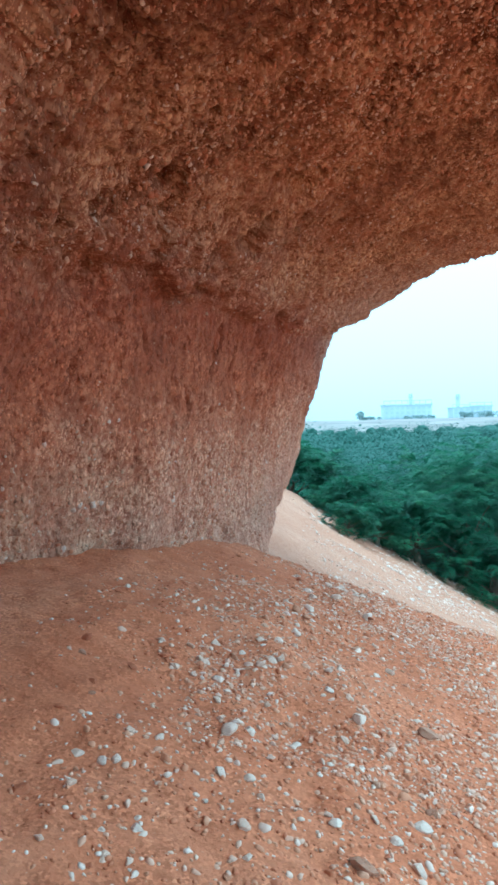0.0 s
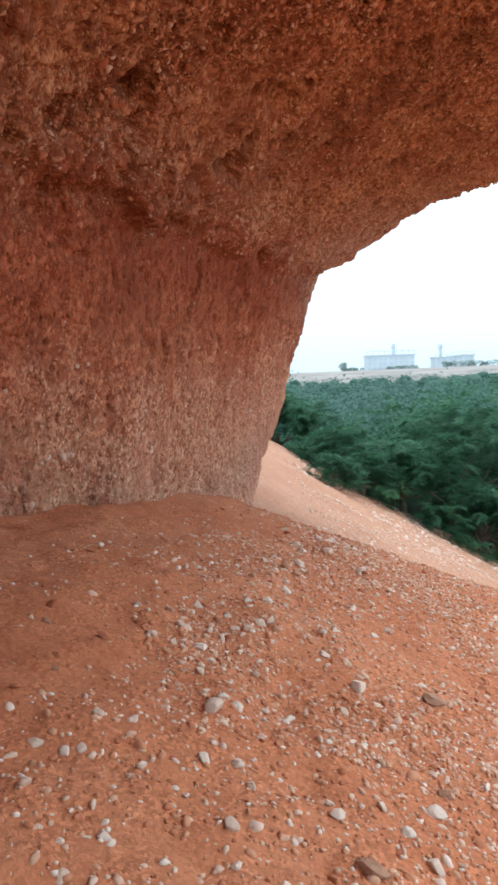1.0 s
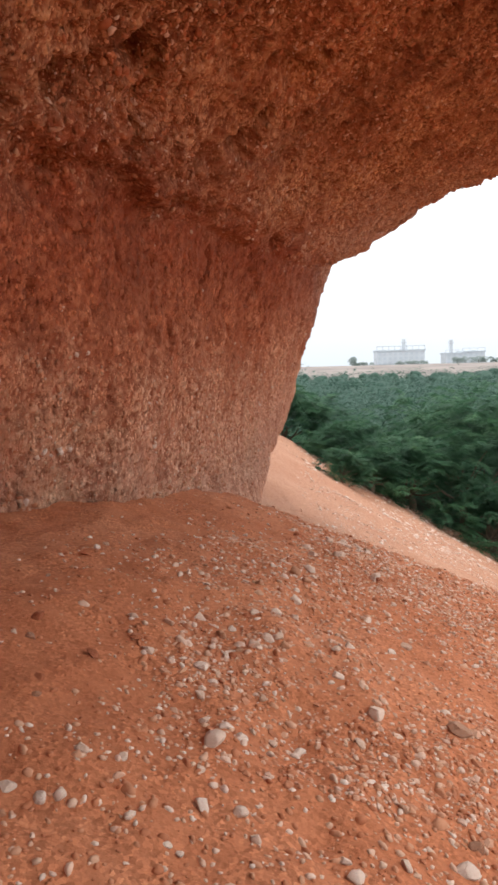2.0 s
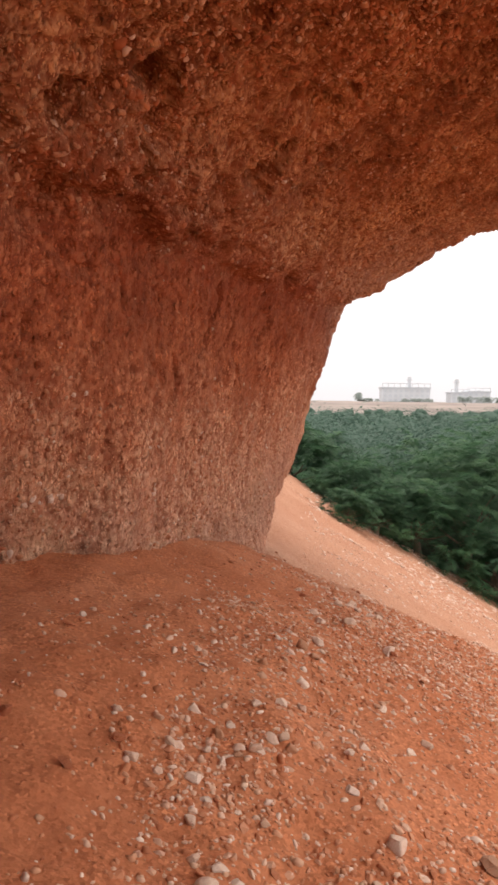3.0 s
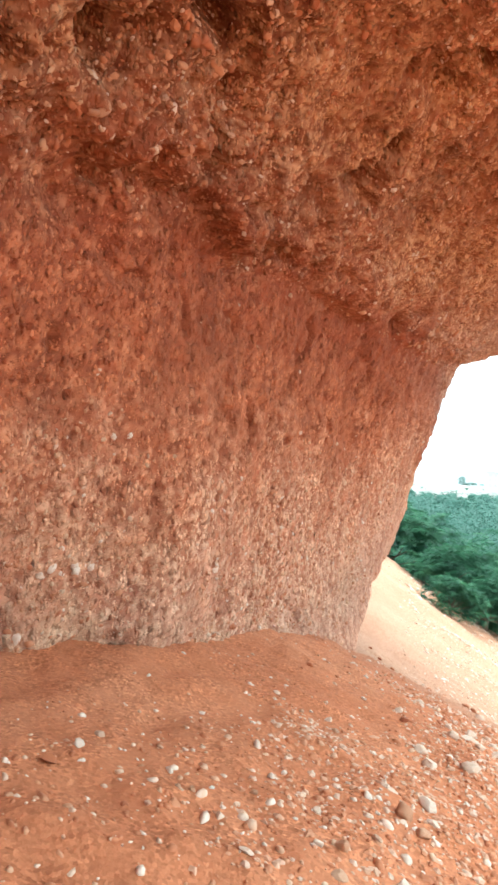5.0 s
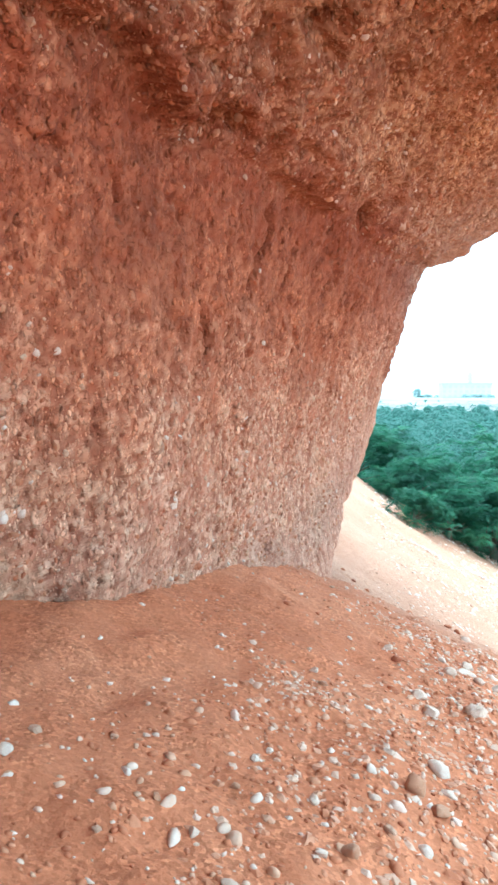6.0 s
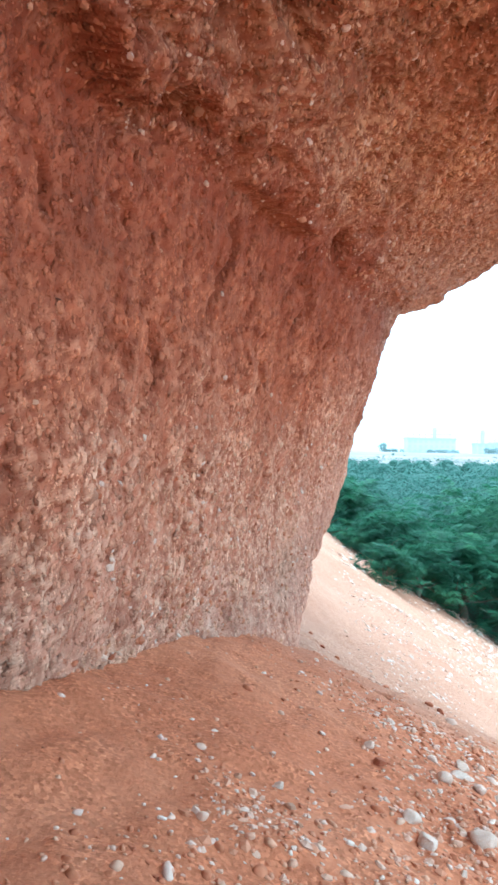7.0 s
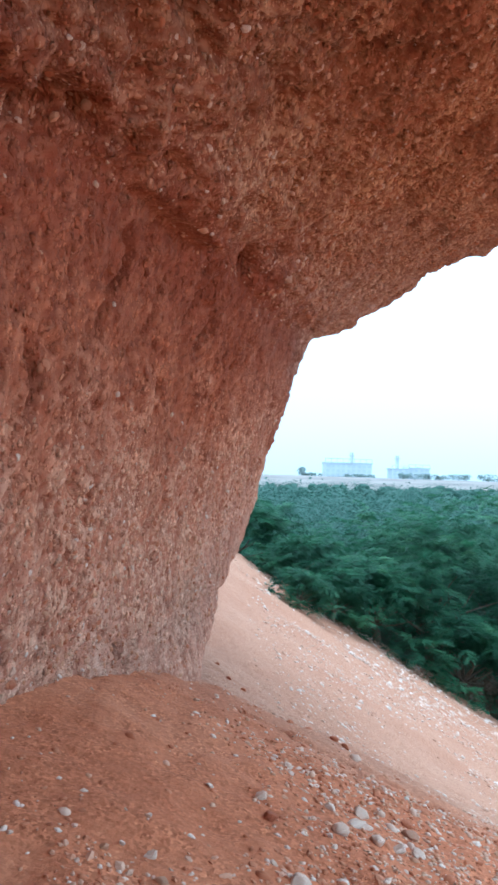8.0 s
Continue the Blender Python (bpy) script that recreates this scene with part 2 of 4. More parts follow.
TAN_STONE = pebble_material("tan_pebble", ((0.0, (0.42, 0.22, 0.13)), (0.5, (0.50, 0.31, 0.20)), (1.0, (0.58, 0.44, 0.33))), False, (0.48, 0.2, 0.1), 0.3)
BROWN_STONE = pebble_material("brown_stone", ((0.0, (0.29, 0.165, 0.11)), (1.0, (0.39, 0.245, 0.17))), False, (0.46, 0.19, 0.09), 0.3)
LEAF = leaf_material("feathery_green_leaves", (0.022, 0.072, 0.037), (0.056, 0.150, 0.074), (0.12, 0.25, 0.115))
# far foliage is paler and greyer: the haze of distance is in its colour
FAR_LEAF = leaf_material("hazy_far_leaves", (0.050, 0.108, 0.080), (0.072, 0.145, 0.108), (0.098, 0.180, 0.132), 0.16)
HAZY_LEAF = leaf_material("hazy_skyline_leaves", (0.27, 0.33, 0.31), (0.33, 0.40, 0.37), (0.39, 0.46, 0.42))
BARK = bark_material()
# building tones are lifted and drawn together, with distance haze painted in
CONCRETE = wall_paint_material("hazy_concrete", (0.60, 0.65, 0.68))
STEEL = wall_paint_material("hazy_steel", (0.55, 0.61, 0.65))


# ---- mesh helpers ----
def smooth_knots(v, xs, ys):
    """Smooth curve through a few knots, flat outside them."""
    v = np.asarray(v, float)
    xs, ys = np.array(xs, float), np.array(ys, float)
    m = np.gradient(ys, xs)
    i = np.clip(np.searchsorted(xs, v) - 1, 0, len(xs) - 2)
    h = xs[i + 1] - xs[i]
    t = np.clip((v - xs[i]) / h, 0, 1)
    return ((2*t**3 - 3*t**2 + 1) * ys[i] + (t**3 - 2*t**2 + t) * h * m[i]
            + (-2*t**3 + 3*t**2) * ys[i + 1] + (t**3 - t**2) * h * m[i + 1])


def ease(v, a, b):
    t = np.clip((v - a) / (b - a), 0, 1)
    return t * t * (3 - 2 * t)


def ground_height(x, y):
    """The talus bank under the overhang, the valley floor below it and the plain beyond."""
    mid = smooth_knots(y, (-3, 2.3, 3.4, 5, 6, 7.4, 8.7, 12, 20), (-0.06, -0.06, 0.0, -0.02, -0.1, -0.36, -0.65, -0.8, -0.85))
    slope = smooth_knots(y, (-3, 5, 6.2, 7.6, 12), (0.31, 0.31, 0.34, 0.45, 0.57))
    z = mid - slope * (x - 0.5)
    z = 0.44 + 0.06 * (z - 0.44) - np.logaddexp(0, (0.44 - z) * 12) / 12 * 0.94
    floor = -6.0
    z = floor + np.logaddexp(0, (z - floor) * 2.5) / 2.5
    edge = 20.5 + 0.6 * np.sin(x * 1.3) + 0.35 * np.sin(x * 3.1 + 1)
    z = z + (floor - z) * ease(y, edge, edge + 7)
    return z + 6.7 * ease(np.hypot(x, y), 235, 400)


def hashed(i, j, k):
    v = np.sin(i * 127.1 + j * 311.7 + k * 74.7) * 43758.5453
    return v - np.floor(v)


def lumps(p, scale, seed=0.0):
    """Smooth value noise from -1 to 1 at the points p."""
    q = p * np.asarray(scale, float) + seed
    c = np.floor(q)
    f = q - c
    f = f * f * (3 - 2 * f)
    total = 0
    for a in (0, 1):
        for b in (0, 1):
            for d in (0, 1):
                w = ((f[..., 0] if a else 1 - f[..., 0]) * (f[..., 1] if b else 1 - f[..., 1]) * (f[..., 2] if d else 1 - f[..., 2]))
                total = total + w * hashed(c[..., 0] + a, c[..., 1] + b, c[..., 2] + d)
    return total * 2 - 1


def rough(p, scale, octaves, seed=0.0, gain=0.5):
    total, amp = 0, 1.0
    scale = np.asarray(scale, float)
    for o in range(octaves):
        total = total + amp * lumps(p, scale * 2.03 ** o, seed + 17.3 * o)
        amp *= gain
    return total


def cobbles(p, scale, seed):
    """Rounded bumps packed side by side: 1 on top of each, 0 between them."""
    q = p * scale + seed
    c = np.floor(q)
    best, tag = np.full(p.shape[:-1], 9.0), np.zeros(p.shape[:-1])
    for a in (-1, 0, 1):
        for b in (-1, 0, 1):
            for d in (-1, 0, 1):
                i, j, k = c[..., 0] + a, c[..., 1] + b, c[..., 2] + d
                e = ((i + hashed(i, j, k) - q[..., 0]) ** 2 + (j + hashed(j, k, i + 9.0) - q[..., 1]) ** 2 + (k + hashed(k, i + 4.0, j) - q[..., 2]) ** 2)
                tag = np.where(e < best, hashed(i + 3.0, j + 5.0, k + 7.0), tag)
                best = np.minimum(best, e)
    return np.clip(1 - best * 1.6, 0, 1), tag


def mesh_from(name, verts, faces, material, smooth=True):
    """A mesh from arrays of points and of triangles or quads."""
    verts, faces = np.asarray(verts, np.float32), np.asarray(faces, np.int32)
    me = bpy.data.meshes.new(name)
    n, k = faces.shape
    me.vertices.add(len(verts))
    me.vertices.foreach_set("co", verts.ravel())
    me.loops.add(n * k)
    me.loops.foreach_set("vertex_index", faces.ravel())
    me.polygons.add(n)
    me.polygons.foreach_set("loop_start", np.arange(n, dtype=np.int32) * k)
    me.polygons.foreach_set("use_smooth", np.full(n, smooth))
    me.update(calc_edges=True)
    me.validate()
    me.materials.append(material)
    return me


def grid_faces(rows, cols):
    i = (np.arange(rows - 1)[:, None] * cols + np.arange(cols - 1)).ravel()
    return np.stack([i, i + 1, i + cols + 1, i + cols], 1)


def part(name, data, parent, label=""):
    ob = new(name, data)
    ob.parent = parent
    return tagged(ob, label) if label else ob


def ball(level):
    bm = bmesh.new()
    bmesh.ops.create_icosphere(bm, subdivisions=level, radius=1.0)
    v = np.array([p.co[:] for p in bm.verts])
    f = np.array([[q.index for q in face.verts] for face in bm.faces])
    bm.free()
    return v, f


BALLS = {1: ball(1), 2: ball(2), 3: ball(3)}
rng = np.random.default_rng(7)


def pebble_shape(level, angular, seed):
    """A worn stone of radius about 1: an uneven ball, flattened, with some faces cut."""
    v, f = BALLS[level]
    r = np.random.default_rng(seed)
    v = v * (1 + 0.24 * lumps(v, 1.3, seed * 3.7)[:, None] + 0.10 * lumps(v, 3.1, seed * 1.9)[:, None])
    for _ in range(int(angular)):
        n = r.normal(size=3)
        n /= np.linalg.norm(n)
        d = v @ n
        v = v - np.outer(np.maximum(d - r.uniform(0.42, 0.75), 0), n) * 0.9
    return v * np.array([1.0, r.uniform(0.62, 0.9), r.uniform(0.45, 0.72)]), f


def turns(n, up):
    """Random right-handed frames whose third axis is near up (an n x 3 array)."""
    up = up + rng.normal(size=(n, 3)) * 0.22
    up /= np.linalg.norm(up, axis=1)[:, None]
    a = rng.normal(size=(n, 3))
    a -= up * (a * up).sum(1)[:, None]
    a /= np.linalg.norm(a, axis=1)[:, None]
    return np.stack([a, np.cross(up, a), up], 2)


def scatter(name, places, ups, sizes, sink, level, material, kinds=12, angular=3, worn=True):
    """Many small stones joined in one mesh."""
    n = len(places)
    frames_of = turns(n, ups)
    kind = rng.integers(0, kinds, n)
    shapes = [pebble_shape(level, angular if k % 2 else 1, k + 5) for k in range(kinds)]
    vs, fs, base = [], [], 0
    for k, (v, f) in enumerate(shapes):
        pick = np.nonzero(kind == k)[0]
        if not len(pick):
            continue
        p = np.einsum("nij,vj->nvi", frames_of[pick], v) * sizes[pick][:, None, None]
        p += (places[pick] - ups[pick] * (sink * sizes[pick])[:, None])[:, None, :]
        m = len(v)
        vs.append(p.reshape(-1, 3))
        fs.append((f[None] + (np.arange(len(pick)) * m)[:, None, None] + base).reshape(-1, 3))
        base += m * len(pick)
    return mesh_from(name, np.concatenate(vs), np.concatenate(fs), material, worn)


# ---- ground: one sheet from the shelter's floor to the horizon ----
def spaced(fine_from, fine_to, step, lo, hi, growth=1.09):
    inner = np.arange(fine_from, fine_to, step)
    out, s, v = [], step, fine_to
    while v < hi:
        out.append(v)
        s *= growth
        v += s
    back, s, v = [], step, fine_from
    while v > lo:
        s *= growth
        v -= s
        back.append(v)
    return np.concatenate([back[::-1], inner, out, [hi]])


def surface_of_ground(x, y):
    z = ground_height(x, y)
    p = np.stack([x, y, 0 * x], -1)
    near = 1 - ease(y, 26, 40)
    z = z + near * (0.045 * rough(p, 1.1, 4, 3.0) + 0.013 * rough(p, 7, 4, 9.0, 0.62))
    # a worn rut and dimples of footprints run down the middle of the floor
    rut = np.exp(-((x - 0.19 - 0.05 * (y - 2.0) - 0.03 * np.sin(y * 4)) / 0.11) ** 2) * (1 - ease(y, 3.6, 4.4))
    z = z - 0.016 * rut * (1 + 1.1 * lumps(p, 16, 2.0))
    line = np.exp(-((y + 1.05 * (x - 0.5) - 6.9 + 0.1 * np.sin(x * 5)) / 0.10) ** 2) * ease(x, 0.1, 0.3)
    z = z - 0.045 * line * (0.5 + 1.2 * rough(p, 9, 2, 5.0))
    far = ease(np.hypot(x, y), 60, 200)
    return z + far * 0.35 * rough(p, 0.02, 3, 1.0)


gx, gy = spaced(-1.2, 2.6, 0.027, -1500, 1500), spaced(1.3, 9.0, 0.027, -300, 2500)
GX, GY = np.meshgrid(gx, gy, indexing="ij")
GZ = surface_of_ground(GX, GY)
ground_mesh = mesh_from("ground", np.stack([GX, GY, GZ], -1).reshape(-1, 3), grid_faces(len(gx), len(gy))[:, ::-1], SAND)
ground = tagged(new("ground", ground_mesh), "sloping red sand and gravel floor running out to a pale bank", "ground", kind="structure")


# ---- rock shelter: wall, roof and brow in one undercut mass ----
def wall_top(y):
    return 2.12 + 0.5 * ease(y, 7.5, 11.2)


def wall_x(y, z):
    low = smooth_knots(y, (-6, -2, 2.5, 3.6, 4.4, 4.8, 5.05, 5.5, 6.3, 7.4, 9.0, 10.0, 11.2),
                       (-1.0, -1.7, -2.0, -1.85, -1.40, -1.08, -0.80, -0.64, -0.40, -0.13, 0.25, 0.40, 0.50))
    top = smooth_knots(y, (-6, -2, 2.5, 3.4, 4.3, 5.0, 6.4, 7.0, 8.1, 9.0, 10.2, 11.2),
                       (-0.8, -1.1, -1.2, -1.1, -0.9, -0.60, -0.06, 0.18, 0.50, 0.73, 0.98, 1.14))
    w = np.clip(z / wall_top(y), 0, 1.3) ** 1.8
    return low + (top - low) * w + 0.35 * np.clip(0.22 - z, 0, 0.5) * ease(y, 6.4, 7.4)


def wall_end(z):
    return smooth_knots(z, (-1.2, -0.4, -0.1, 0.2, 0.5, 1.14, 1.75, 2.62), (6.6, 6.9, 7.4, 7.9, 8.9, 10.0, 10.5, 11.1))


def roof_edge(y):
    """How far the roof reaches out over the slope."""
    return smooth_knots(y, (-6, 1.5, 5.0, 8.0, 10.3, 11.4), (1.1, 1.35, 2.1, 3.2, 4.1, 4.4))


def roof_z(x, y):
    d = np.maximum(x - wall_x(y, wall_top(y)), 0)
    near = wall_top(y) + 0.93 * (1 - np.exp(-d / 0.62)) + 0.02 * d
    far = wall_top(y) + 0.495 * d + 0.2 * ease(x, 2.17, 2.27) * (1 - 0.5 * ease(x, 2.3, 3.2)) * ease(y, 9.2, 10.6) + 0.42 * ease(x, 2.8, 3.8) * ease(y, 8.0, 10.4)
    return near + (far - near) * ease(y, 7.2, 10.8)


def rock_sheet(na, nv_wall, nv_roof):
    """Rows run from behind the camera to the far end, then round the corner; columns from foot to roof edge."""
    behind, beyond = na // 15, na * 3 // 10
    warp = np.concatenate([np.linspace(0, 0.51, behind, endpoint=False), np.linspace(0.51, 0.80, na - behind - beyond, endpoint=False), np.linspace(0.80, 1, beyond)])
    rows_on = 50
    wall_v = np.linspace(0, 1, nv_wall)
    A, V = np.meshgrid(warp, wall_v, indexing="ij")
    foot = -0.7
    END = wall_end(foot + (2.62 - foot) * V)
    Y = -6 + A * (END + 6)
    Z = foot + (wall_top(Y) - foot) * V
    X = wall_x(Y, Z)
    R = np.linspace(0, 1, nv_roof + 1)[1:]
    A2, V2 = np.meshgrid(warp, R, indexing="ij")
    END2 = 11.1 + 0.1 * ease(V2, 0, 0.1) - 0.5 * ease(V2, 0.45, 1.0)
    Y2 = -6 + A2 * (END2 + 6)
    top = wall_x(Y2, wall_top(Y2))
    X2 = top + (roof_edge(Y2) - top) * V2
    Z2 = roof_z(X2, Y2)
    X, Y, Z = (np.concatenate(p, 1) for p in ((X, X2), (Y, Y2), (Z, Z2)))
    # the corner: the wall turns away, the brow turns up
    k = np.linspace(0, 1, rows_on + 1)[1:, None]
    upward = np.concatenate([ease(wall_v, 0.9, 1.0) * 0.5, 0.5 + 0.5 * ease(R, 0, 0.15)])[None]
    ang = k * 1.9
    r = 0.22
    out_y, back = r * np.sin(np.minimum(ang, 1.57)), r * (1 - np.cos(np.minimum(ang, 1.57))) + np.maximum(ang - 1.57, 0) * 13
    EX = X[-1:] - back * (1 - upward)
    EY = Y[-1:] + out_y + 0.15 * k * (1 - upward)
    EZ = Z[-1:] + back * upward
    X, Y, Z = (np.concatenate(p, 0) for p in ((X, EX), (Y, EY), (Z, EZ)))
    # the side edge of the roof turns up in the same way
    k = np.linspace(0, 1, 25)[None, 1:]
    SX, SY, SZ = X[:, -1:] + 0.3 * np.sin(k * 1.57) - 1.2 * k ** 2, Y[:, -1:] + 0 * k, Z[:, -1:] + 2.0 * k ** 1.5
    # over the top and down behind
    k = np.linspace(0, 1, 30)[None, 1:]
    CX = SX[:, -1:] + (-6.5 - SX[:, -1:]) * np.minimum(k * 1.35, 1)
    CZ = SZ[:, -1:] + (6.2 - SZ[:, -1:]) * ease(k, 0, 0.6) - 7.5 * np.maximum(k - 0.74, 0) / 0.26
    return np.stack([np.concatenate(p, 1) for p in ((X, SX, CX), (Y, SY, SY[:, -1:] + 0 * k), (Z, SZ, CZ))], -1)


def normals_of(P):
    n = np.cross(np.gradient(P, axis=0), np.gradient(P, axis=1))
    return n / np.maximum(np.linalg.norm(n, axis=-1, keepdims=True), 1e-9)


ROWS, WALL_COLUMNS, ROOF_COLUMNS = 900, 300, 230
P = rock_sheet(ROWS, WALL_COLUMNS, ROOF_COLUMNS)
SEEN = WALL_COLUMNS + ROOF_COLUMNS
N = normals_of(P)
probe = np.array([0.2, 3.0, 1.2])
if ((probe - P[ROWS // 3, 130]) @ N[ROWS // 3, 130]) < 0:
    N = -N
Z0 = P[..., 2]
TOP = wall_top(P[..., 1]) + (0.05 + 0.05 * (1 - ease(P[..., 1], 5.0, 6.4))) * rough(P * np.array([1, 1, 0.2]), 1.7, 3, 33.0, 0.6)
ledge_run = ease(P[..., 1], 5.1, 5.7) * (1 - ease(P[..., 1], 6.9, 7.3))
TOP = TOP + (2.15 - TOP) * 0.75 * ledge_run
roofness = ease(Z0 - TOP, -0.05, 0.1)
band = ease(Z0, 1.1, 1.4) * (1 - ease(Z0 - TOP, -0.12, 0.0)) * (0.4 + 0.6 * ease(P[..., 1], 5.0, 6.2))
gritty = (1 - 0.42 * band) * (1 - 0.75 * ease(np.arange(P.shape[0]), ROWS - 110, ROWS - 15))[:, None]
disp = 0.055 * rough(P, (1.3, 1.0, 1.3), 3, 1.0)
disp += (1 - roofness) * 0.018 * rough(P, (7, 7, 2.0), 4, 4.0, 0.6)
disp += (0.6 + 0.4 * roofness) * gritty * 0.017 * rough(P, 11, 3, 8.0, 0.65)
tall = np.array([1.0, 1.0, 0.62]) + np.array([0, 0, 0.38]) * roofness[..., None]
big, big_tag = cobbles(P * tall, 25.0, 1.0)
fine, fine_tag = cobbles(P * tall, 44.0, 5.0)
big = big * (big_tag > 0.62)
rise = np.maximum(big, 0.85 * fine)
grain = np.where(big > 0.85 * fine, big_tag, fine_tag)
disp += (0.1 + 0.9 * gritty) * (0.014 + 0.008 * roofness) * big * np.clip(0.7 + 0.8 * lumps(P, 2.1, 61.0), 0.1, 1.5)
disp += gritty * 0.016 * (fine - 0.5)
disp += band * 0.022 * rough(P, (5, 5, 3.6), 4, 15.0, 0.6)
disp += band * 0.016 * rough(P, (15, 15, 5), 3, 48.0, 0.65)
disp += roofness * 0.03 * rough(P, 8, 2, 77.0)
disp += roofness * 0.030 * rough(P, (4, 4, 4), 3, 21.0)
# the roof bed hangs over the smooth band in a crumbling ledge
ledge = ease(Z0 - TOP, -0.03, 0.03) * (1 - ease(Z0 - TOP, 0.08, 0.4))
deep_end = 1 - ease(P[..., 1], 4.7, 5.7)
disp += (0.028 + 0.035 * deep_end) * ledge * np.clip(0.6 + 1.3 * rough(P, (2.8, 2.8, 0.6), 3, 12.0), 0.0, 1.8)
under = ease(Z0 - TOP, -0.42, -0.05) * (1 - ease(Z0 - TOP, -0.04, 0.02))
disp -= (0.006 + 0.06 * deep_end) * under * np.clip(0.2 + 1.5 * rough(P, (3.0, 3.0, 1.5), 3, 19.0), 0.0, 1.7)
# a warped copy of the place, for ragged hollows
bent = P + 0.16 * np.stack([lumps(P, 4.5, 3.0), lumps(P, 4.5, 13.0), lumps(P, 4.5, 23.0)], -1)
# from the crumbling corner to the notch the roof bed stands proud as a shelf with a broken end
ALONG = P[..., 1]
shelf = ease(Z0 - TOP, -0.015, 0.03) * (1 - ease(Z0 - TOP, 0.08, 0.8)) * ease(ALONG, 4.4, 5.6) * (1 - ease(ALONG, 6.50, 6.54))
broken = np.clip(0.8 + 0.9 * rough(P, (3.4, 3.4, 1.2), 3, 112.0), 0.0, 1.6)
at_end = ease(ALONG, 5.9, 6.35)
disp += shelf * (0.028 * broken + at_end * (0.075 - 0.02 * broken))
# hanging lumps where the bed crumbles away
clod, clod_tag = cobbles(bent * np.array([1.0, 1.0, 0.6]), 8.5, 9.0)
crumbling = ease(Z0 - TOP, -0.16, 0.0) * (1 - ease(Z0 - TOP, 0.2, 0.5)) * (1 - ease(ALONG, 5.2, 6.2))
disp += 0.075 * crumbling * (clod - 0.45) * (0.5 + clod_tag)
# upright scratches and gouges in the smooth band
disp += band * 0.007 * rough(P, (27, 27, 2.4), 3, 140.0, 0.6)
gouge = np.clip(lumps(bent * np.array([1, 1, 0.22]), 13.0, 150.0) - 0.50, 0, 1)
disp -= 0.10 * gouge * ease(Z0, 0.9, 1.4) * (1 - ease(Z0 - TOP, -0.05, 0.02))
# the smooth band is scooped out behind the ledge
scoop = ease(Z0, 1.35, 1.95) * (1 - ease(Z0 - TOP, -0.02, 0.12)) * (1 - ease(P[..., 1], 5.9, 6.9)) * ease(P[..., 1], 3.0, 4.2)
disp -= 0.04 * scoop * (1 + 0.5 * rough(P, 1.9, 2, 29.0))
# hollows weathered out under the ledge and in the roof
pits = np.clip(rough(bent, (2.6, 2.6, 3.2), 3, 31.0, 0.5) - 0.40, 0, 1) * ease(Z0 - TOP, -0.12, 0.1) * (1 - ease(Z0, 2.8, 3.2))
disp -= 0.30 * pits * (1 - ease(P[..., 1], 5.2, 6.6))
small = np.clip(lumps(bent * np.array([1, 1, 0.7]), 7.5, 44.0) - 0.60, 0, 1)
disp -= 0.16 * small * gritty


def dent(at, wide, tall, deep):
    """A hollow of its own round one place."""
    d = (P - np.array(at)) / np.array([wide, wide, tall])
    return deep * np.exp(-(d ** 2).sum(-1)) * np.clip(0.7 + 0.9 * lumps(P, 9.0, wide * 90), 0.1, 1.6)


for at, wide, tall, deep in (((0.20, 6.98, 2.20), 0.07, 0.07, 0.24), ((0.22, 6.85, 2.34), 0.10, 0.16, 0.11), ((0.33, 5.18, 2.88), 0.10, 0.1, 0.20), ((0.20, 5.02, 2.84), 0.10, 0.1, 0.10),
                             ((-0.77, 5.04, 1.53), 0.04, 0.07, 0.07), ((-0.73, 4.06, 2.46), 0.13, 0.19, 0.22), ((-0.9, 4.3, 2.05), 0.09, 0.10, 0.13),
                             ((-0.93, 4.58, 1.99), 0.07, 0.08, 0.12), ((-0.56, 4.73, 2.34), 0.08, 0.08, 0.13), ((-0.60, 5.0, 2.05), 0.16, 0.08, 0.07)):
    disp -= dent(at, wide, tall, deep)
# slanting cracks in the smooth band
for start, lean, wide, deep, low, high in ((5.93, 0.14, 0.024, 0.085, 1.52, 2.08), (6.60, 0.30, 0.03, 0.07, 1.70, 2.12), (6.85, 0.34, 0.035, 0.06, 1.62, 2.0), (7.5, 0.3, 0.04, 0.06, 1.5, 2.1)):
    crack = np.abs(ALONG - (start + lean * (Z0 - 1.6)) - 0.03 * lumps(P, 7, 3.0)) / wide
    disp -= deep * np.exp(-crack ** 2) * ease(Z0, low, low + 0.15) * (1 - ease(Z0, high - 0.15, high))
# fluted ribs beyond the notch
ribs = ease(P[..., 1], 6.9, 7.3) * (1 - ease(P[..., 1], 9.6, 10.4)) * ease(Z0, 1.3, 1.8) * (1 - ease(Z0 - TOP, 0.1, 0.35))
disp += 0.06 * ribs * rough(P, (3.4, 3.4, 0.7), 4, 91.0, 0.65)
# broken blocks along the brow
brow = ease(P[..., 1], 10.2, 10.9) * roofness
disp += brow * 0.10 * (np.floor(2.2 * (lumps(P, (2.1, 0.6, 1.2), 55.0) + 1)) / 2.2 - 0.9) * ease(P[..., 0], 1.2, 1.9)
P = P + N * disp[..., None]
N = normals_of(P)
if ((probe - P[ROWS // 3, 130]) @ N[ROWS // 3, 130]) < 0:
    N = -N
faces = grid_faces(P.shape[0], P.shape[1])
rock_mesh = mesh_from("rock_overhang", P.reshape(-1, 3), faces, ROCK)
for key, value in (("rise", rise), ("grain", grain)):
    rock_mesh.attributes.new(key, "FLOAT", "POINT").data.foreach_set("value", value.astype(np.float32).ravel())
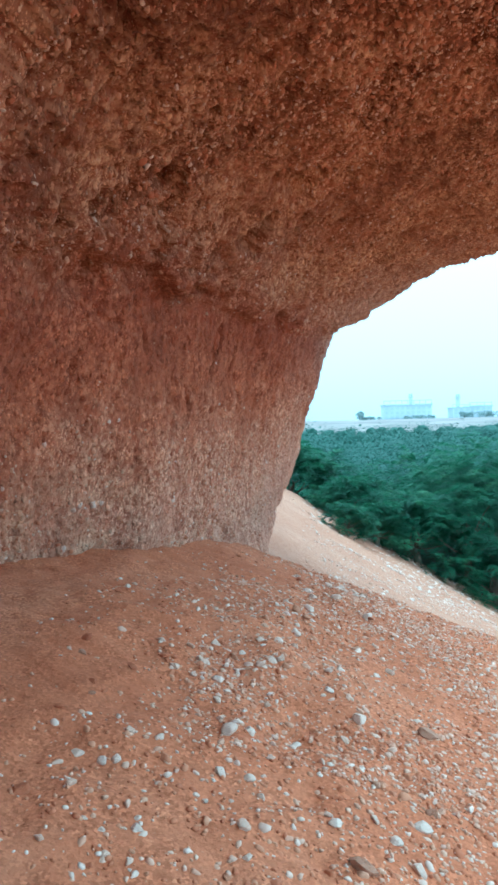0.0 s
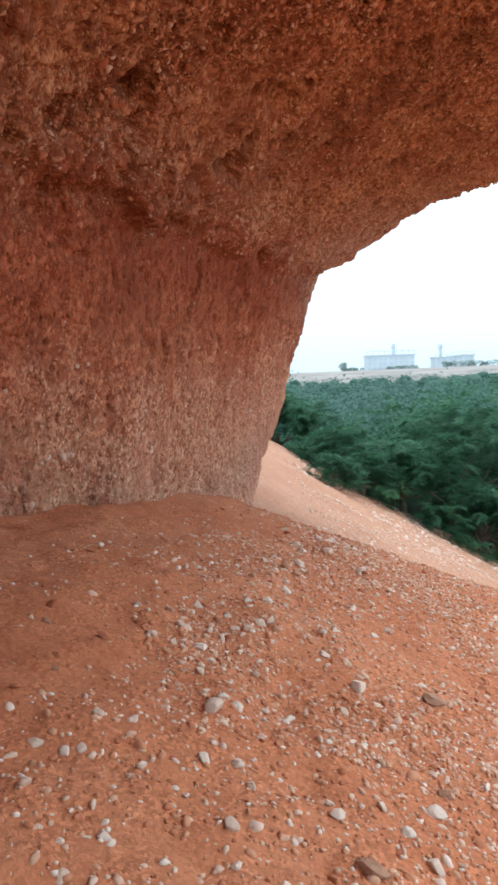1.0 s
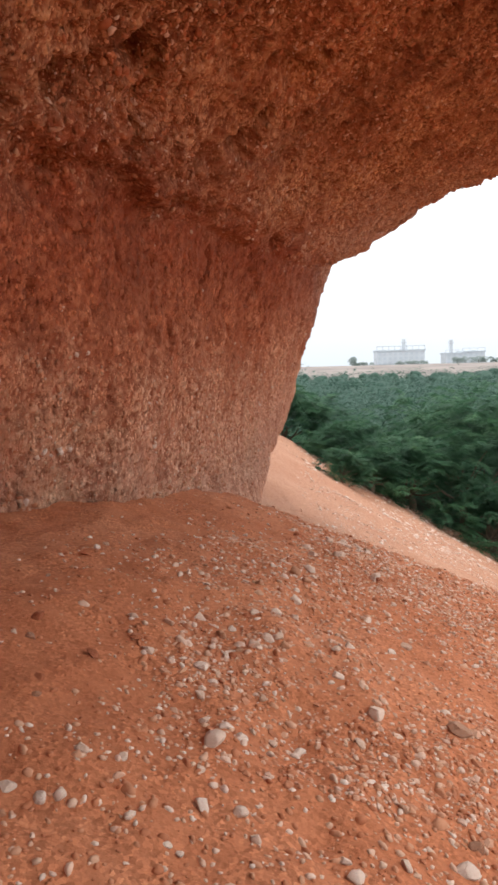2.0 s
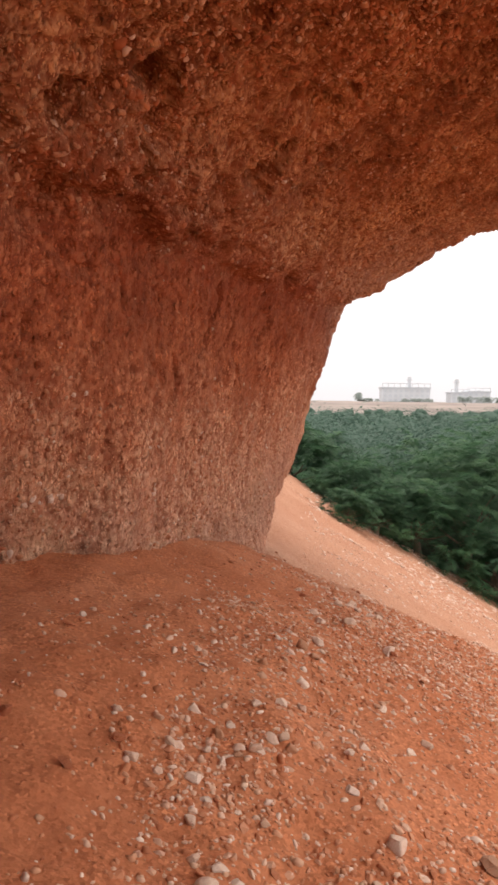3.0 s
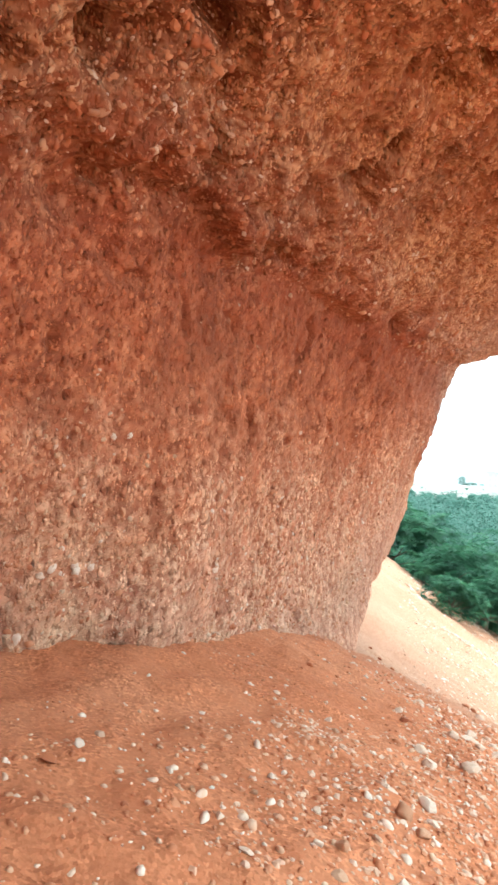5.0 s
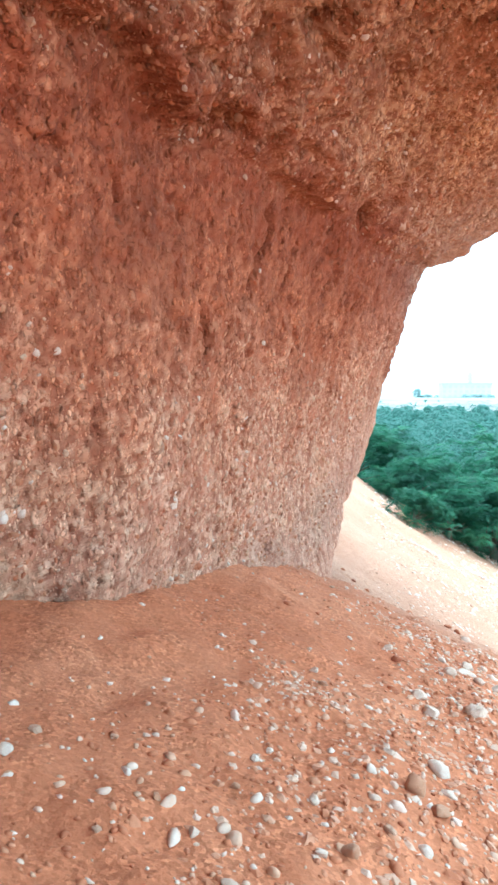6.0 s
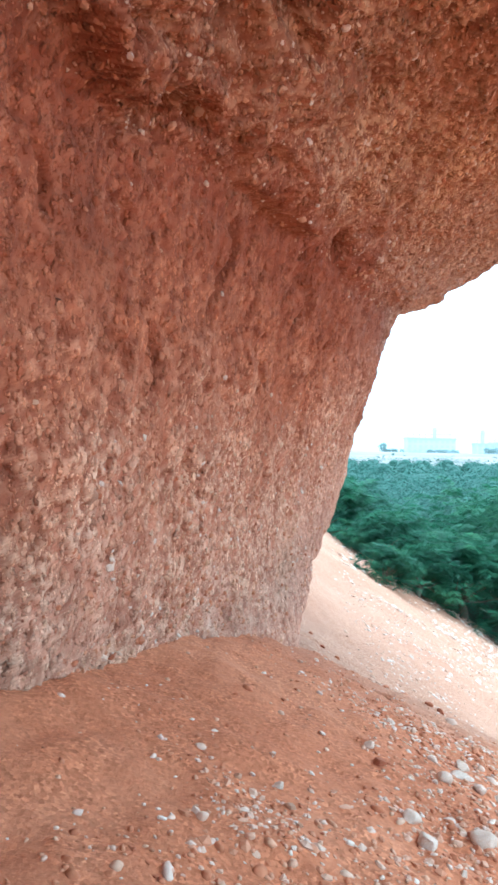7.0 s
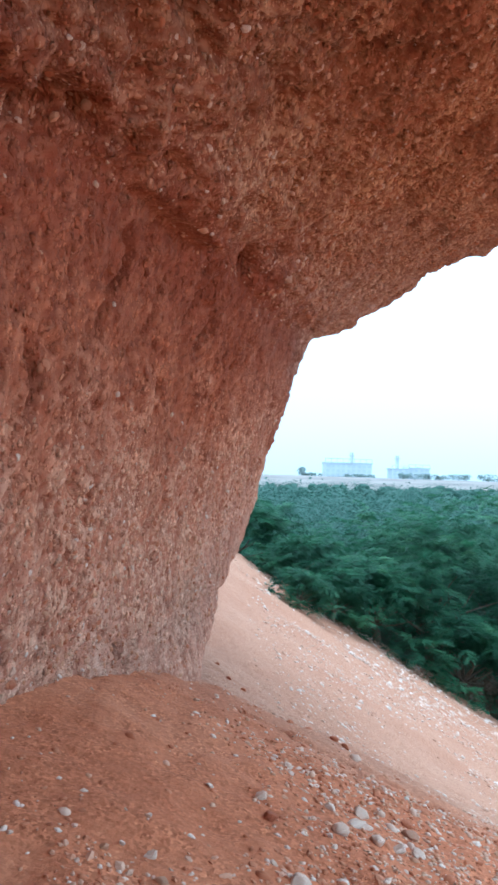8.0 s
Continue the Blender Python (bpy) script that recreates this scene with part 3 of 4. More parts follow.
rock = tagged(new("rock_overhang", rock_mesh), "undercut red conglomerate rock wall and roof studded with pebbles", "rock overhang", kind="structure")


# ---- pebbles set in the rock ----
def pick_on_rock(count, y_lo, y_hi, weight):
    area = np.linalg.norm(np.cross(np.gradient(P, axis=0), np.gradient(P, axis=1)), axis=-1)
    w = area * weight * (P[..., 1] > y_lo) * (P[..., 1] < y_hi) * (P[..., 0] < 3.4) * (Z0 > -0.1) * (Z0 < 4.2)
    w[-50:] = 0
    w[:, SEEN:] = 0
    w = (w / w.sum()).ravel()
    idx = rng.choice(len(w), count, p=w, replace=False)
    return P.reshape(-1, 3)[idx], N.reshape(-1, 3)[idx]


clumps = np.clip(0.75 + 0.9 * rough(P, 1.6, 2, 70.0), 0.12, 2)
plain = ease(Z0, 1.1, 1.45) * (1 - ease(Z0 - TOP, -0.12, 0.0))
density = (0.05 + 0.95 * (1 - plain)) * clumps * (1 + 0.5 * roofness) * (1 / (1 + 0.25 * np.maximum(P[..., 1] - 5, 0)))
at, up = pick_on_rock(30000, 2.6, 11.2, density)
size = np.clip(rng.lognormal(math.log(0.0100), 0.42, len(at)), 0.005, 0.026)
tagged(part("embedded_gravel", scatter("embedded_gravel", at, up, size, 0.30, 1, EMBEDDED, worn=False), rock), "fine pebbles crusted over the rock", kind="stuff")
at, up = pick_on_rock(3500, 2.6, 10.5, density ** 1.3)
size = np.clip(rng.lognormal(math.log(0.017), 0.32, len(at)), 0.010, 0.04)
tagged(part("embedded_cobbles", scatter("embedded_cobbles", at, up, size, 0.5, 2, EMBEDDED, angular=5), rock), "larger pebbles set in the rock", kind="stuff")

set_shapes = [mesh_from("set_pebble", *pebble_shape(2, 2 + k % 3, 40 + k), SET_STONE) for k in range(14)]
at, up = pick_on_rock(280, 3.6, 8.2, density ** 1.5)
frames_of = turns(len(at), up)
for k in range(len(at)):
    s = min(0.042, max(0.014, random.lognormvariate(math.log(0.020), 0.3)))
    ob = part("pebble", set_shapes[k % 14], rock)
    m = Matrix(frames_of[k].tolist()).to_4x4()
    ob.matrix_local = Matrix.Translation(Vector(at[k]) - Vector(up[k]) * s * 0.5) @ m @ Matrix.Diagonal((s, s, s, 1))


# pale and red stones that stand out in the rock
def set_in_rock(x, y, z, size, material, label):
    flat = P[:ROWS - 50, :SEEN].reshape(-1, 3)
    i = int(((flat - np.array([x, y, z])) ** 2).sum(1).argmin())
    p, u = flat[i], N[:ROWS - 50, :SEEN].reshape(-1, 3)[i]
    m = Matrix(turns(1, u[None])[0].tolist()).to_4x4()
    ob = part("pebble", bpy.data.meshes.new_from_object(mould[material]), rock, label)
    ob.matrix_local = Matrix.Translation(Vector(p) - Vector(u) * size * 0.5) @ m @ Matrix.Diagonal((size, size, size, 1))


mould = {m: bpy.data.objects.new("mould", mesh_from("pebble", *pebble_shape(2, 3, 66 + k), m)) for k, m in enumerate((PALE_STONE, BROWN_STONE))}
for x, y, z, size in ((-0.93, 4.79, 1.24, 0.026), (-0.88, 4.83, 1.25, 0.020), (-0.97, 4.66, 1.48, 0.016), (-0.955, 4.66, 1.50, 0.015), (-0.41, 4.91, 2.36, 0.024), (0.14, 5.55, 2.55, 0.024),
                      (0.10, 5.53, 2.54, 0.018), (-0.08, 5.43, 2.43, 0.024), (0.29, 6.35, 2.49, 0.042), (-0.63, 5.33, 0.94, 0.018), (-0.53, 4.68, 2.55, 0.032), (-1.07, 4.69, 0.79, 0.018)):
    set_in_rock(x, y, z, size, PALE_STONE, "pale pebble")
for k in range(9):
    set_in_rock(-1.115 + 0.016 * k, 4.62 + 0.028 * k, 0.70 - 0.02 * (k % 2) + 0.004 * k, 0.017 + 0.006 * (k % 3), PALE_STONE, "pale pebble in a thin bed")
set_in_rock(1.80, 10.35, 2.95, 0.10, BROWN_STONE, "dark block hanging at the brow")
set_in_rock(-0.67, 5.24, 0.92, 0.045, BROWN_STONE, "brown stone")


# ---- loose stones and gravel on the floor ----
def ground_at(x, y):
    return surface_of_ground(np.asarray(x, float), np.asarray(y, float))


def ground_up(x, y):
    e = 0.03
    n = np.stack([-(ground_at(x + e, y) - ground_at(x - e, y)) / (2 * e), -(ground_at(x, y + e) - ground_at(x, y - e)) / (2 * e), np.ones_like(x)], -1)
    return n / np.linalg.norm(n, axis=-1, keepdims=True)


def strewn(count, x_lo, x_hi, y_lo, y_hi, patchy):
    x, y = rng.uniform(x_lo, x_hi, count * 4), rng.uniform(y_lo, y_hi, count * 4)
    p = np.stack([x, y, 0 * x], -1)
    bare = ease(x, -0.9, -0.15) * 0.55 + 0.45
    keep = rng.uniform(size=len(x)) < np.clip((0.45 + patchy * rough(p, 1.5, 3, 90.0)) * bare, 0.03, 1)
    keep &= rng.uniform(size=len(x)) < 1 - 0.85 * ease(x - 0.25 * y, 0.7, 2.4) * (y < 6.8)
    clear = x - wall_x(y, np.full_like(y, 0.2))
    keep &= (clear > 0.05) & (rng.uniform(size=len(x)) < 0.12 + 0.88 * ease(clear, 0.1, 0.85))
    x, y = x[keep][:count], y[keep][:count]
    return np.stack([x, y, ground_at(x, y)], -1), ground_up(x, y)


at, up = strewn(15000, -0.9, 3.4, 0.6, 7.6, 0.7)
size = np.clip(rng.lognormal(math.log(0.0068), 0.45, len(at)), 0.003, 0.015)
tagged(new("gravel", scatter("gravel", at, up, size, 0.1, 1, GRAVEL, angular=4)), "fine mixed gravel strewn over the red sand", "gravel", kind="stuff")
at, up = strewn(4600, -0.8, 3.4, 0.6, 7.4, 0.8)
size = np.clip(rng.lognormal(math.log(0.0125), 0.34, len(at)), 0.007, 0.026)
tagged(new("coarse_gravel", scatter("coarse_gravel", at, up, size, 0.15, 2, GRAVEL, angular=6)), "coarse pale and tan gravel lying on sand", "gravel", kind="stuff")
at, up = strewn(5500, -0.8, 3.4, 0.8, 7.2, 1.0)
size = np.clip(rng.lognormal(math.log(0.0085), 0.4, len(at)), 0.005, 0.018)
tagged(new("earth_crumbs", scatter("earth_crumbs", at, up, size, 0.05, 1, CRUMBS, angular=6)), "tan and orange earth crumbs strewn among the gravel", "gravel", kind="stuff")
at, up = strewn(15000, 0.0, 7.5, 6.8, 20.2, 0.8)
size = np.clip(rng.lognormal(math.log(0.013), 0.5, len(at)), 0.006, 0.06)
tagged(new("bank_gravel", scatter("bank_gravel", at, up, size, 0.15, 1, BANK_GRAVEL)), "pale gravel scattered on the open bank", "gravel", kind="stuff")
at, up = strewn(1400, 0.8, 8.0, 14.5, 20.8, 0.6)
size = np.clip(rng.lognormal(math.log(0.03), 0.45, len(at)), 0.015, 0.10)
tagged(new("rim_stones", scatter("rim_stones", at, up, size, 0.2, 2, BANK_GRAVEL, angular=5)), "pale stones lying along the rim of the bank", "gravel", kind="stuff")

# the gravel lies thickest in a band down the middle of the floor
at, up = strewn(6000, -0.25, 1.25, 2.6, 5.2, 0.6)
size = np.clip(rng.lognormal(math.log(0.0095), 0.42, len(at)), 0.004, 0.024)
tagged(new("gravel_band", scatter("gravel_band", at, up, size, 0.15, 1, DUSTY_GRAVEL, angular=5, worn=False)), "thick band of pale and tan gravel on the sand", "gravel", kind="stuff")

STONE_SHAPES = {m: [mesh_from("stone", *pebble_shape(3, a + 4, 80 + k), m) for k, a in enumerate((3, 5, 2, 6, 7, 4))] for m in (PALE_STONE, TAN_STONE)}
STONE_SHAPES.update({m: [mesh_from("stone", *pebble_shape(2, a + 5, 120 + k), m, False) for k, a in enumerate((3, 5, 2, 6, 7, 4))] for m in (BROWN_STONE, RED_CLOD)})


def stone(x, y, width, material, label, group):
    k = random.choice((1, 3, 4)) if material in (BROWN_STONE, RED_CLOD) else random.randrange(6)
    s = width * 0.52
    u = ground_up(np.array([x]), np.array([y]))
    m = Matrix(turns(1, u)[0].tolist()).to_4x4()
    ob = new("stone", STONE_SHAPES[material][k])
    ob.matrix_world = Matrix.Translation((x, y, float(ground_at(x, y)) + s * 0.12)) @ m @ Matrix.Diagonal((s, s, s, 1))
    return tagged(ob, label, "stone", group)


# x, y and width of the larger stones
PALE = [
    (0.04, 2.16, 0.060), (-0.05, 2.43, 0.054), (-0.04, 2.69, 0.074), (0.04, 2.44, 0.045), (-0.01, 2.78, 0.044), (0.03, 2.75, 0.047),
    (0.12, 2.83, 0.045), (0.11, 2.75, 0.040), (-0.11, 3.11, 0.058), (-0.10, 2.94, 0.047), (-0.07, 3.04, 0.036), (-0.08, 2.81, 0.041),
    (0.46, 3.09, 0.093), (0.39, 2.92, 0.048), (0.59, 2.46, 0.062), (0.48, 2.32, 0.048), (0.43, 2.41, 0.043), (0.28, 2.38, 0.038),
    (0.30, 2.32, 0.056), (0.53, 2.23, 0.057), (0.15, 3.42, 0.055), (0.06, 3.32, 0.067), (0.23, 3.97, 0.071), (0.33, 4.53, 0.082),
    (0.05, 3.57, 0.048), (0.56, 4.00, 0.056), (0.20, 2.84, 0.049), (-0.37, 3.30, 0.040), (-0.29, 3.12, 0.058), (-0.19, 3.23, 0.060),
    (-0.40, 2.32, 0.046),
]
PALE_SMALL = [
    (-0.36, 2.34, 0.040), (-0.48, 2.34, 0.047), (-0.35, 2.49, 0.043), (-0.44, 2.15, 0.040), (-0.24, 2.05, 0.041), (-0.25, 2.50, 0.036),
    (-0.20, 2.33, 0.037), (-0.32, 2.00, 0.027), (-0.29, 1.92, 0.028), (0.05, 2.04, 0.033), (-0.11, 2.27, 0.027), (-0.08, 2.26, 0.027),
    (0.53, 5.06, 0.094), (0.71, 4.78, 0.082), (0.35, 3.26, 0.049), (0.40, 5.97, 0.052), (0.61, 5.62, 0.107), (0.51, 5.46, 0.072),
    (0.64, 5.50, 0.070), (0.71, 5.51, 0.063), (0.77, 5.51, 0.072), (0.27, 5.55, 0.053), (0.11, 5.50, 0.035), (-0.23, 5.21, 0.024),
    (-0.05, 5.16, 0.027), (-0.03, 5.00, 0.038), (-0.10, 5.02, 0.022), (0.52, 5.69, 0.052), (0.34, 5.07, 0.067),
]
PALE_CLUSTER = [
    (-0.06, 3.36, 0.061), (-0.09, 3.27, 0.045), (-0.03, 3.44, 0.044), (0.01, 3.28, 0.042), (-0.04, 3.23, 0.044), (0.07, 3.31, 0.042),
    (0.17, 3.37, 0.051), (0.11, 3.40, 0.055), (-0.15, 3.47, 0.063), (-0.25, 3.35, 0.054), (0.14, 3.64, 0.068), (0.22, 3.73, 0.062),
    (0.30, 4.31, 0.070), (0.43, 3.58, 0.056), (0.37, 3.48, 0.046), (0.55, 4.02, 0.061), (0.62, 3.72, 0.056), (0.70, 3.80, 0.062),
    (0.07, 3.85, 0.047), (-0.15, 3.77, 0.042), (-0.66, 3.96, 0.045),
]
PALE_FAR = [
    (0.25, 4.37, 0.083), (0.63, 5.72, 0.077), (0.37, 4.98, 0.098), (0.07, 3.99, 0.063), (0.01, 3.95, 0.040), (-0.13, 4.34, 0.025),
    (-0.49, 4.18, 0.030), (-0.01, 4.16, 0.041), (0.34, 4.41, 0.048), (0.16, 4.14, 0.042), (0.24, 4.14, 0.045), (-0.24, 3.89, 0.033),
    (-0.37, 3.94, 0.021), (-0.16, 4.27, 0.034), (0.19, 4.51, 0.042),
]
BROWN = [
    (0.36, 2.13, 0.103), (0.74, 3.12, 0.101), (0.64, 2.56, 0.058), (-0.64, 3.00, 0.049), (-0.52, 2.69, 0.036), (0.80, 5.70, 0.090),
]
for k, (x, y, w) in enumerate(PALE_CLUSTER + PALE_FAR):
    if k % 3:
        stone(x, y, w, PALE_STONE, "pale worn pebble lying among gravel", "loose stones on the floor")
    else:
        stone(x, y, w, TAN_STONE, "dusty tan pebble lying among gravel", "loose stones on the floor")
for x, y, w in PALE + PALE_SMALL:
    big = w > 0.05
    stone(x, y, w * 1.02, PALE_STONE, "large pale worn pebble lying on red sand" if big else "small pale rounded pebble lying on red sand", "loose stones on the floor")
for x, y, w in BROWN:
    stone(x, y, w * 1.05, BROWN_STONE, "angular brown stone casting a small shadow on sand", "loose stones on the floor")
CLODS = [
    (0.15, 9.28, 0.070), (0.24, 8.82, 0.070), (0.35, 8.70, 0.070), (0.47, 8.44, 0.070), (0.51, 7.63, 0.070), (0.57, 7.38, 0.070),
    (0.67, 7.35, 0.070), (0.85, 7.17, 0.070), (0.82, 7.39, 0.070), (0.82, 5.82, 0.070), (-0.03, 5.75, 0.030), (-0.20, 5.58, 0.032),
    (-0.26, 5.08, 0.029), (0.51, 5.99, 0.048), (-0.65, 3.10, 0.070), (-0.44, 2.98, 0.057), (-0.54, 2.77, 0.045), (-0.56, 2.10, 0.070),
    (-0.34, 3.17, 0.055), (-0.13, 3.48, 0.066), (0.73, 4.77, 0.070), (-0.59, 2.53, 0.046), (0.29, 5.40, 0.070), (-0.68, 3.82, 0.055),
]
for x, y, w in CLODS:
    stone(x, y, w, RED_CLOD, "crumbly dark red earth clod lying on sand", "loose stones on the floor")
at, up = strewn(165, -0.75, 1.9, 1.4, 6.6, 0.8)
for x, y, _ in at:
    w = min(0.05, max(0.018, random.lognormvariate(math.log(0.027), 0.25)))
    luck = random.random()
    if luck < 0.3:
        stone(x, y, w, PALE_STONE, "small pale pebble half sunk in red sand", "loose stones on the floor")
    elif luck < 0.5:
        stone(x, y, w * 0.95, RED_CLOD, "crumbly dark red earth clod lying on sand", "loose stones on the floor")
    else:
        stone(x, y, w, TAN_STONE, "small dusty tan pebble half sunk in sand", "loose stones on the floor")


# ---- thorn trees in the valley ----
def frond_cloud(r, centres, radii, count, length, pairs=5):
    """Feathery drooping twigs: each a thin stem with pairs of narrow leaflets."""
    which = r.integers(0, len(centres), count)
    d = r.normal(size=(count, 3))
    d /= np.linalg.norm(d, axis=1)[:, None]
    d[:, 2] = np.where(d[:, 2] < -0.35, -d[:, 2], d[:, 2])
    base = centres[which] + d * (radii[which] * r.uniform(0.55, 1.05, count) ** 0.6)[:, None] * np.array([1, 1, 0.72])
    way = d * 0.8 + r.normal(size=(count, 3)) * 0.45 + np.array([0, 0, -0.15])
    way /= np.linalg.norm(way, axis=1)[:, None]
    side = np.cross(way, r.normal(size=(count, 3)))
    side /= np.linalg.norm(side, axis=1)[:, None]
    ln = length * r.uniform(0.6, 1.4, count)
    vs = []
    for j in range(pairs):
        t = (j + 0.6) / pairs
        stem = base + way * (ln * t)[:, None] + np.array([0, 0, -1.0]) * (0.35 * ln * t * t)[:, None]
        w = (ln * (0.24 if pairs > 2 else 0.34) * (1 - 0.45 * t))[:, None]
        wide = way * (ln * (0.05 if pairs > 2 else 0.22))[:, None]
        for sgn in (-1, 1):
            vs.append(np.stack([stem - wide, stem + side * sgn * w + way * w * 0.6, stem + wide], 1))
    v = np.stack(vs, 1).reshape(-1, 3)
    return v, np.arange(len(v)).reshape(-1, 3)


def spray_crown(r, centres, radii, sprays, each, length, leaflets=5):
    """Rounded lobes of foliage, each clothed in arching, drooping sprays of feathery fronds."""
    share = radii ** 2 / (radii ** 2).sum()
    which = r.choice(len(centres), sprays, p=share)
    az, up = r.uniform(0, 6.283, sprays), r.uniform(-0.35, 1.0, sprays)
    flat = np.sqrt(1 - up * up)
    d = np.stack([flat * np.cos(az), flat * np.sin(az), up * 0.8], 1)
    size = radii[which] * (1 + 0.22 * np.sin(3 * az + which) * flat)
    start = centres[which] + d * (size * r.uniform(0.35, 0.8, sprays))[:, None]
    head = np.stack([np.cos(az), np.sin(az), 0.15 + 0.5 * up], 1) + r.normal(size=(sprays, 3)) * 0.25
    reach = r.uniform(0.25, 0.62, sprays) * radii[which]
    t = r.uniform(0.0, 1.0, (sprays, each))
    lift = 0.45 * t - 0.85 * t * t
    base = start[:, None] + head[:, None] * (reach[:, None] * t)[..., None] + np.array([0, 0, 1.0]) * (reach[:, None] * lift)[..., None]
    across = np.cross(head, [0, 0, 1.0])[:, None] * np.where(r.uniform(size=(sprays, each)) < 0.5, -1, 1)[..., None]
    way = head[:, None] * 0.8 + across * 0.9 + np.array([0, 0, -0.3]) + r.normal(size=(sprays, each, 3)) * 0.2
    way = (way / np.linalg.norm(way, axis=-1, keepdims=True)).reshape(-1, 3)
    base = base.reshape(-1, 3)
    n = len(base)
    side = np.cross(way, np.array([0, 0, 1.0]) + r.normal(size=(n, 3)) * 0.35)
    side /= np.linalg.norm(side, axis=1)[:, None]
    ln = length * r.uniform(0.6, 1.3, n) * (1.15 - 0.5 * t.ravel())
    vs = []
    for j in range(leaflets):
        u = (j + 0.6) / leaflets
        stem = base + way * (ln * u)[:, None] + np.array([0, 0, -1.0]) * (0.3 * ln * u * u)[:, None]
        w = (ln * (0.27 if leaflets > 1 else 0.5) * (1 - 0.45 * u))[:, None]
        wide = way * (ln * 0.30 / leaflets)[:, None]
        for sgn in (-1, 1):
            vs.append(np.stack([stem - wide, stem + side * sgn * w + way * w * 0.6, stem + wide], 1))
    v = np.stack(vs, 1).reshape(-1, 3)
    return v, np.arange(len(v)).reshape(-1, 3)


def limb(p, q, r0, r1, bend, sides=7, steps=6):
    p, q = np.array(p, float), np.array(q, float)
    axis = (q - p) / np.linalg.norm(q - p)
    a = np.cross(axis, [0.3, 0.9, 0.1])
    a /= np.linalg.norm(a)
    b = np.cross(axis, a)
    t = np.linspace(0, 1, steps)
    mid = p + np.outer(t, q - p) + np.outer(np.sin(t * 3.14), bend)
    ring = np.linspace(0, 2 * math.pi, sides, endpoint=False)
    rad = (r0 + (r1 - r0) * t)[:, None, None]
    v = mid[:, None] + rad * (np.cos(ring)[None, :, None] * a + np.sin(ring)[None, :, None] * b)
    f = []
    for i in range(steps - 1):
        for j in range(sides):
            f.append((i * sides + j, i * sides + (j + 1) % sides, (i + 1) * sides + (j + 1) % sides, (i + 1) * sides + j))
    return v.reshape(-1, 3), np.array(f)


def tree(seed, height, spread, fronds, length, low=0.35, label="dense feathery green thorn tree with drooping twigs"):
    r = np.random.default_rng(seed)
    n = 15
    ang = np.arange(n) * 2.4 + r.uniform(0, 0.8, n)
    rad = spread * 0.86 * np.sqrt((np.arange(n) + 0.2) / n)
    level = np.clip(1.0 - (0.5 if low > 0.2 else 0.95) * (rad / spread) ** 2 + r.uniform(-0.28, 0.05, n), low, 1)
    centres = np.stack([rad * np.cos(ang), rad * np.sin(ang), height * level * 0.86], 1)
    radii = r.uniform(0.26, 0.46, n) * spread
    vs, fs, base = [], [], 0
    hub = np.array([0.1, 0.0, height * 0.22])
    pieces = [limb((0, 0, -0.4), hub, 0.15, 0.10, r.normal(size=3) * 0.08)]
    for c in centres[:11]:
        pieces.append(limb(hub, c * 0.68, 0.04, 0.008, r.normal(size=3) * 0.12))
    for v, f in pieces:
        vs.append(v), fs.append(f + base)
        base += len(v)
    ob = tagged(new("thorn_tree"), label, "tree", "trees below the bank")
    part("trunk", mesh_from("trunk", np.concatenate(vs), np.concatenate(fs), BARK), ob, "forked grey-brown trunk and limbs")
    part("crown", mesh_from("crown", *spray_crown(r, centres, radii, fronds // 22, 22, length), LEAF, False), ob)
    return ob


def foot(x, y):
    return float(ground_at(x, y)) - 0.05


kinds_of_tree = [tree(11, 5.2, 3.0, 11000, 0.24), tree(12, 4.6, 3.4, 11600, 0.24), tree(13, 5.8, 3.0, 11000, 0.24),
                 tree(14, 2.8, 2.2, 8200, 0.28, 0.08, "low feathery green thorn bush leaning over the bank")]
SPOTS = [(3.0, 23.6, 3.2, 0), (6.2, 23.4, 5.2, 1), (9.4, 22.8, 4.6, 2), (2.2, 20.2, 1.6, 3), (0.2, 25.0, 3.4, 1), (4.2, 27.6, 4.2, 2), (8.2, 26.8, 6.0, 0),
         (11.6, 26.0, 4.8, 1), (4.1, 20.4, 2.1, 3), (6.2, 20.0, 2.2, 3), (8.5, 19.7, 2.4, 3), (1.2, 29.5, 4.8, 0), (11.0, 30.5, 5.8, 2), (14.5, 29.5, 5.2, 0),
         (6.0, 32.0, 4.9, 1), (2.8, 35.0, 5.6, 2), (14.6, 35.0, 5.3, 1), (9.4, 35.5, 5.2, 0), (0.6, 22.8, 2.6, 3), (11.2, 21.2, 2.6, 3), (1.85, 17.6, 0.9, 3), (2.75, 19.0, 1.3, 3)]
HEIGHTS = (5.2, 4.6, 5.8, 2.8)
placed = set()
for x, y, h, kind in SPOTS:
    s = h / HEIGHTS[kind]
    m = pose(x, y, foot(x, y), 0, 0, random.uniform(0, 360)) @ Matrix.Diagonal((s * 1.1, s * 1.1, s, 1))
    ob = copy_thing(kinds_of_tree[kind], Matrix()) if kind in placed else kinds_of_tree[kind]
    placed.add(kind)
    ob.matrix_world = m

# dry twigs heaped at the foot of the bank
r = np.random.default_rng(21)
for x, y, w in ((6.4, 19.9, 0.7), (7.4, 19.4, 0.8)):
    n = 9
    c = np.stack([r.uniform(-w, w, n), r.uniform(-0.5, 0.5, n), r.uniform(0.05, 0.3, n)], 1)
    ob = tagged(new("dry_brush", mesh_from("dry_brush", *frond_cloud(r, c, np.full(n, 0.35), 500, 0.4, 3), BARK, False)), "low heap of dry brown twigs on the bank", "brush")
    ob.location = (x, y, foot(x, y) + 0.05)

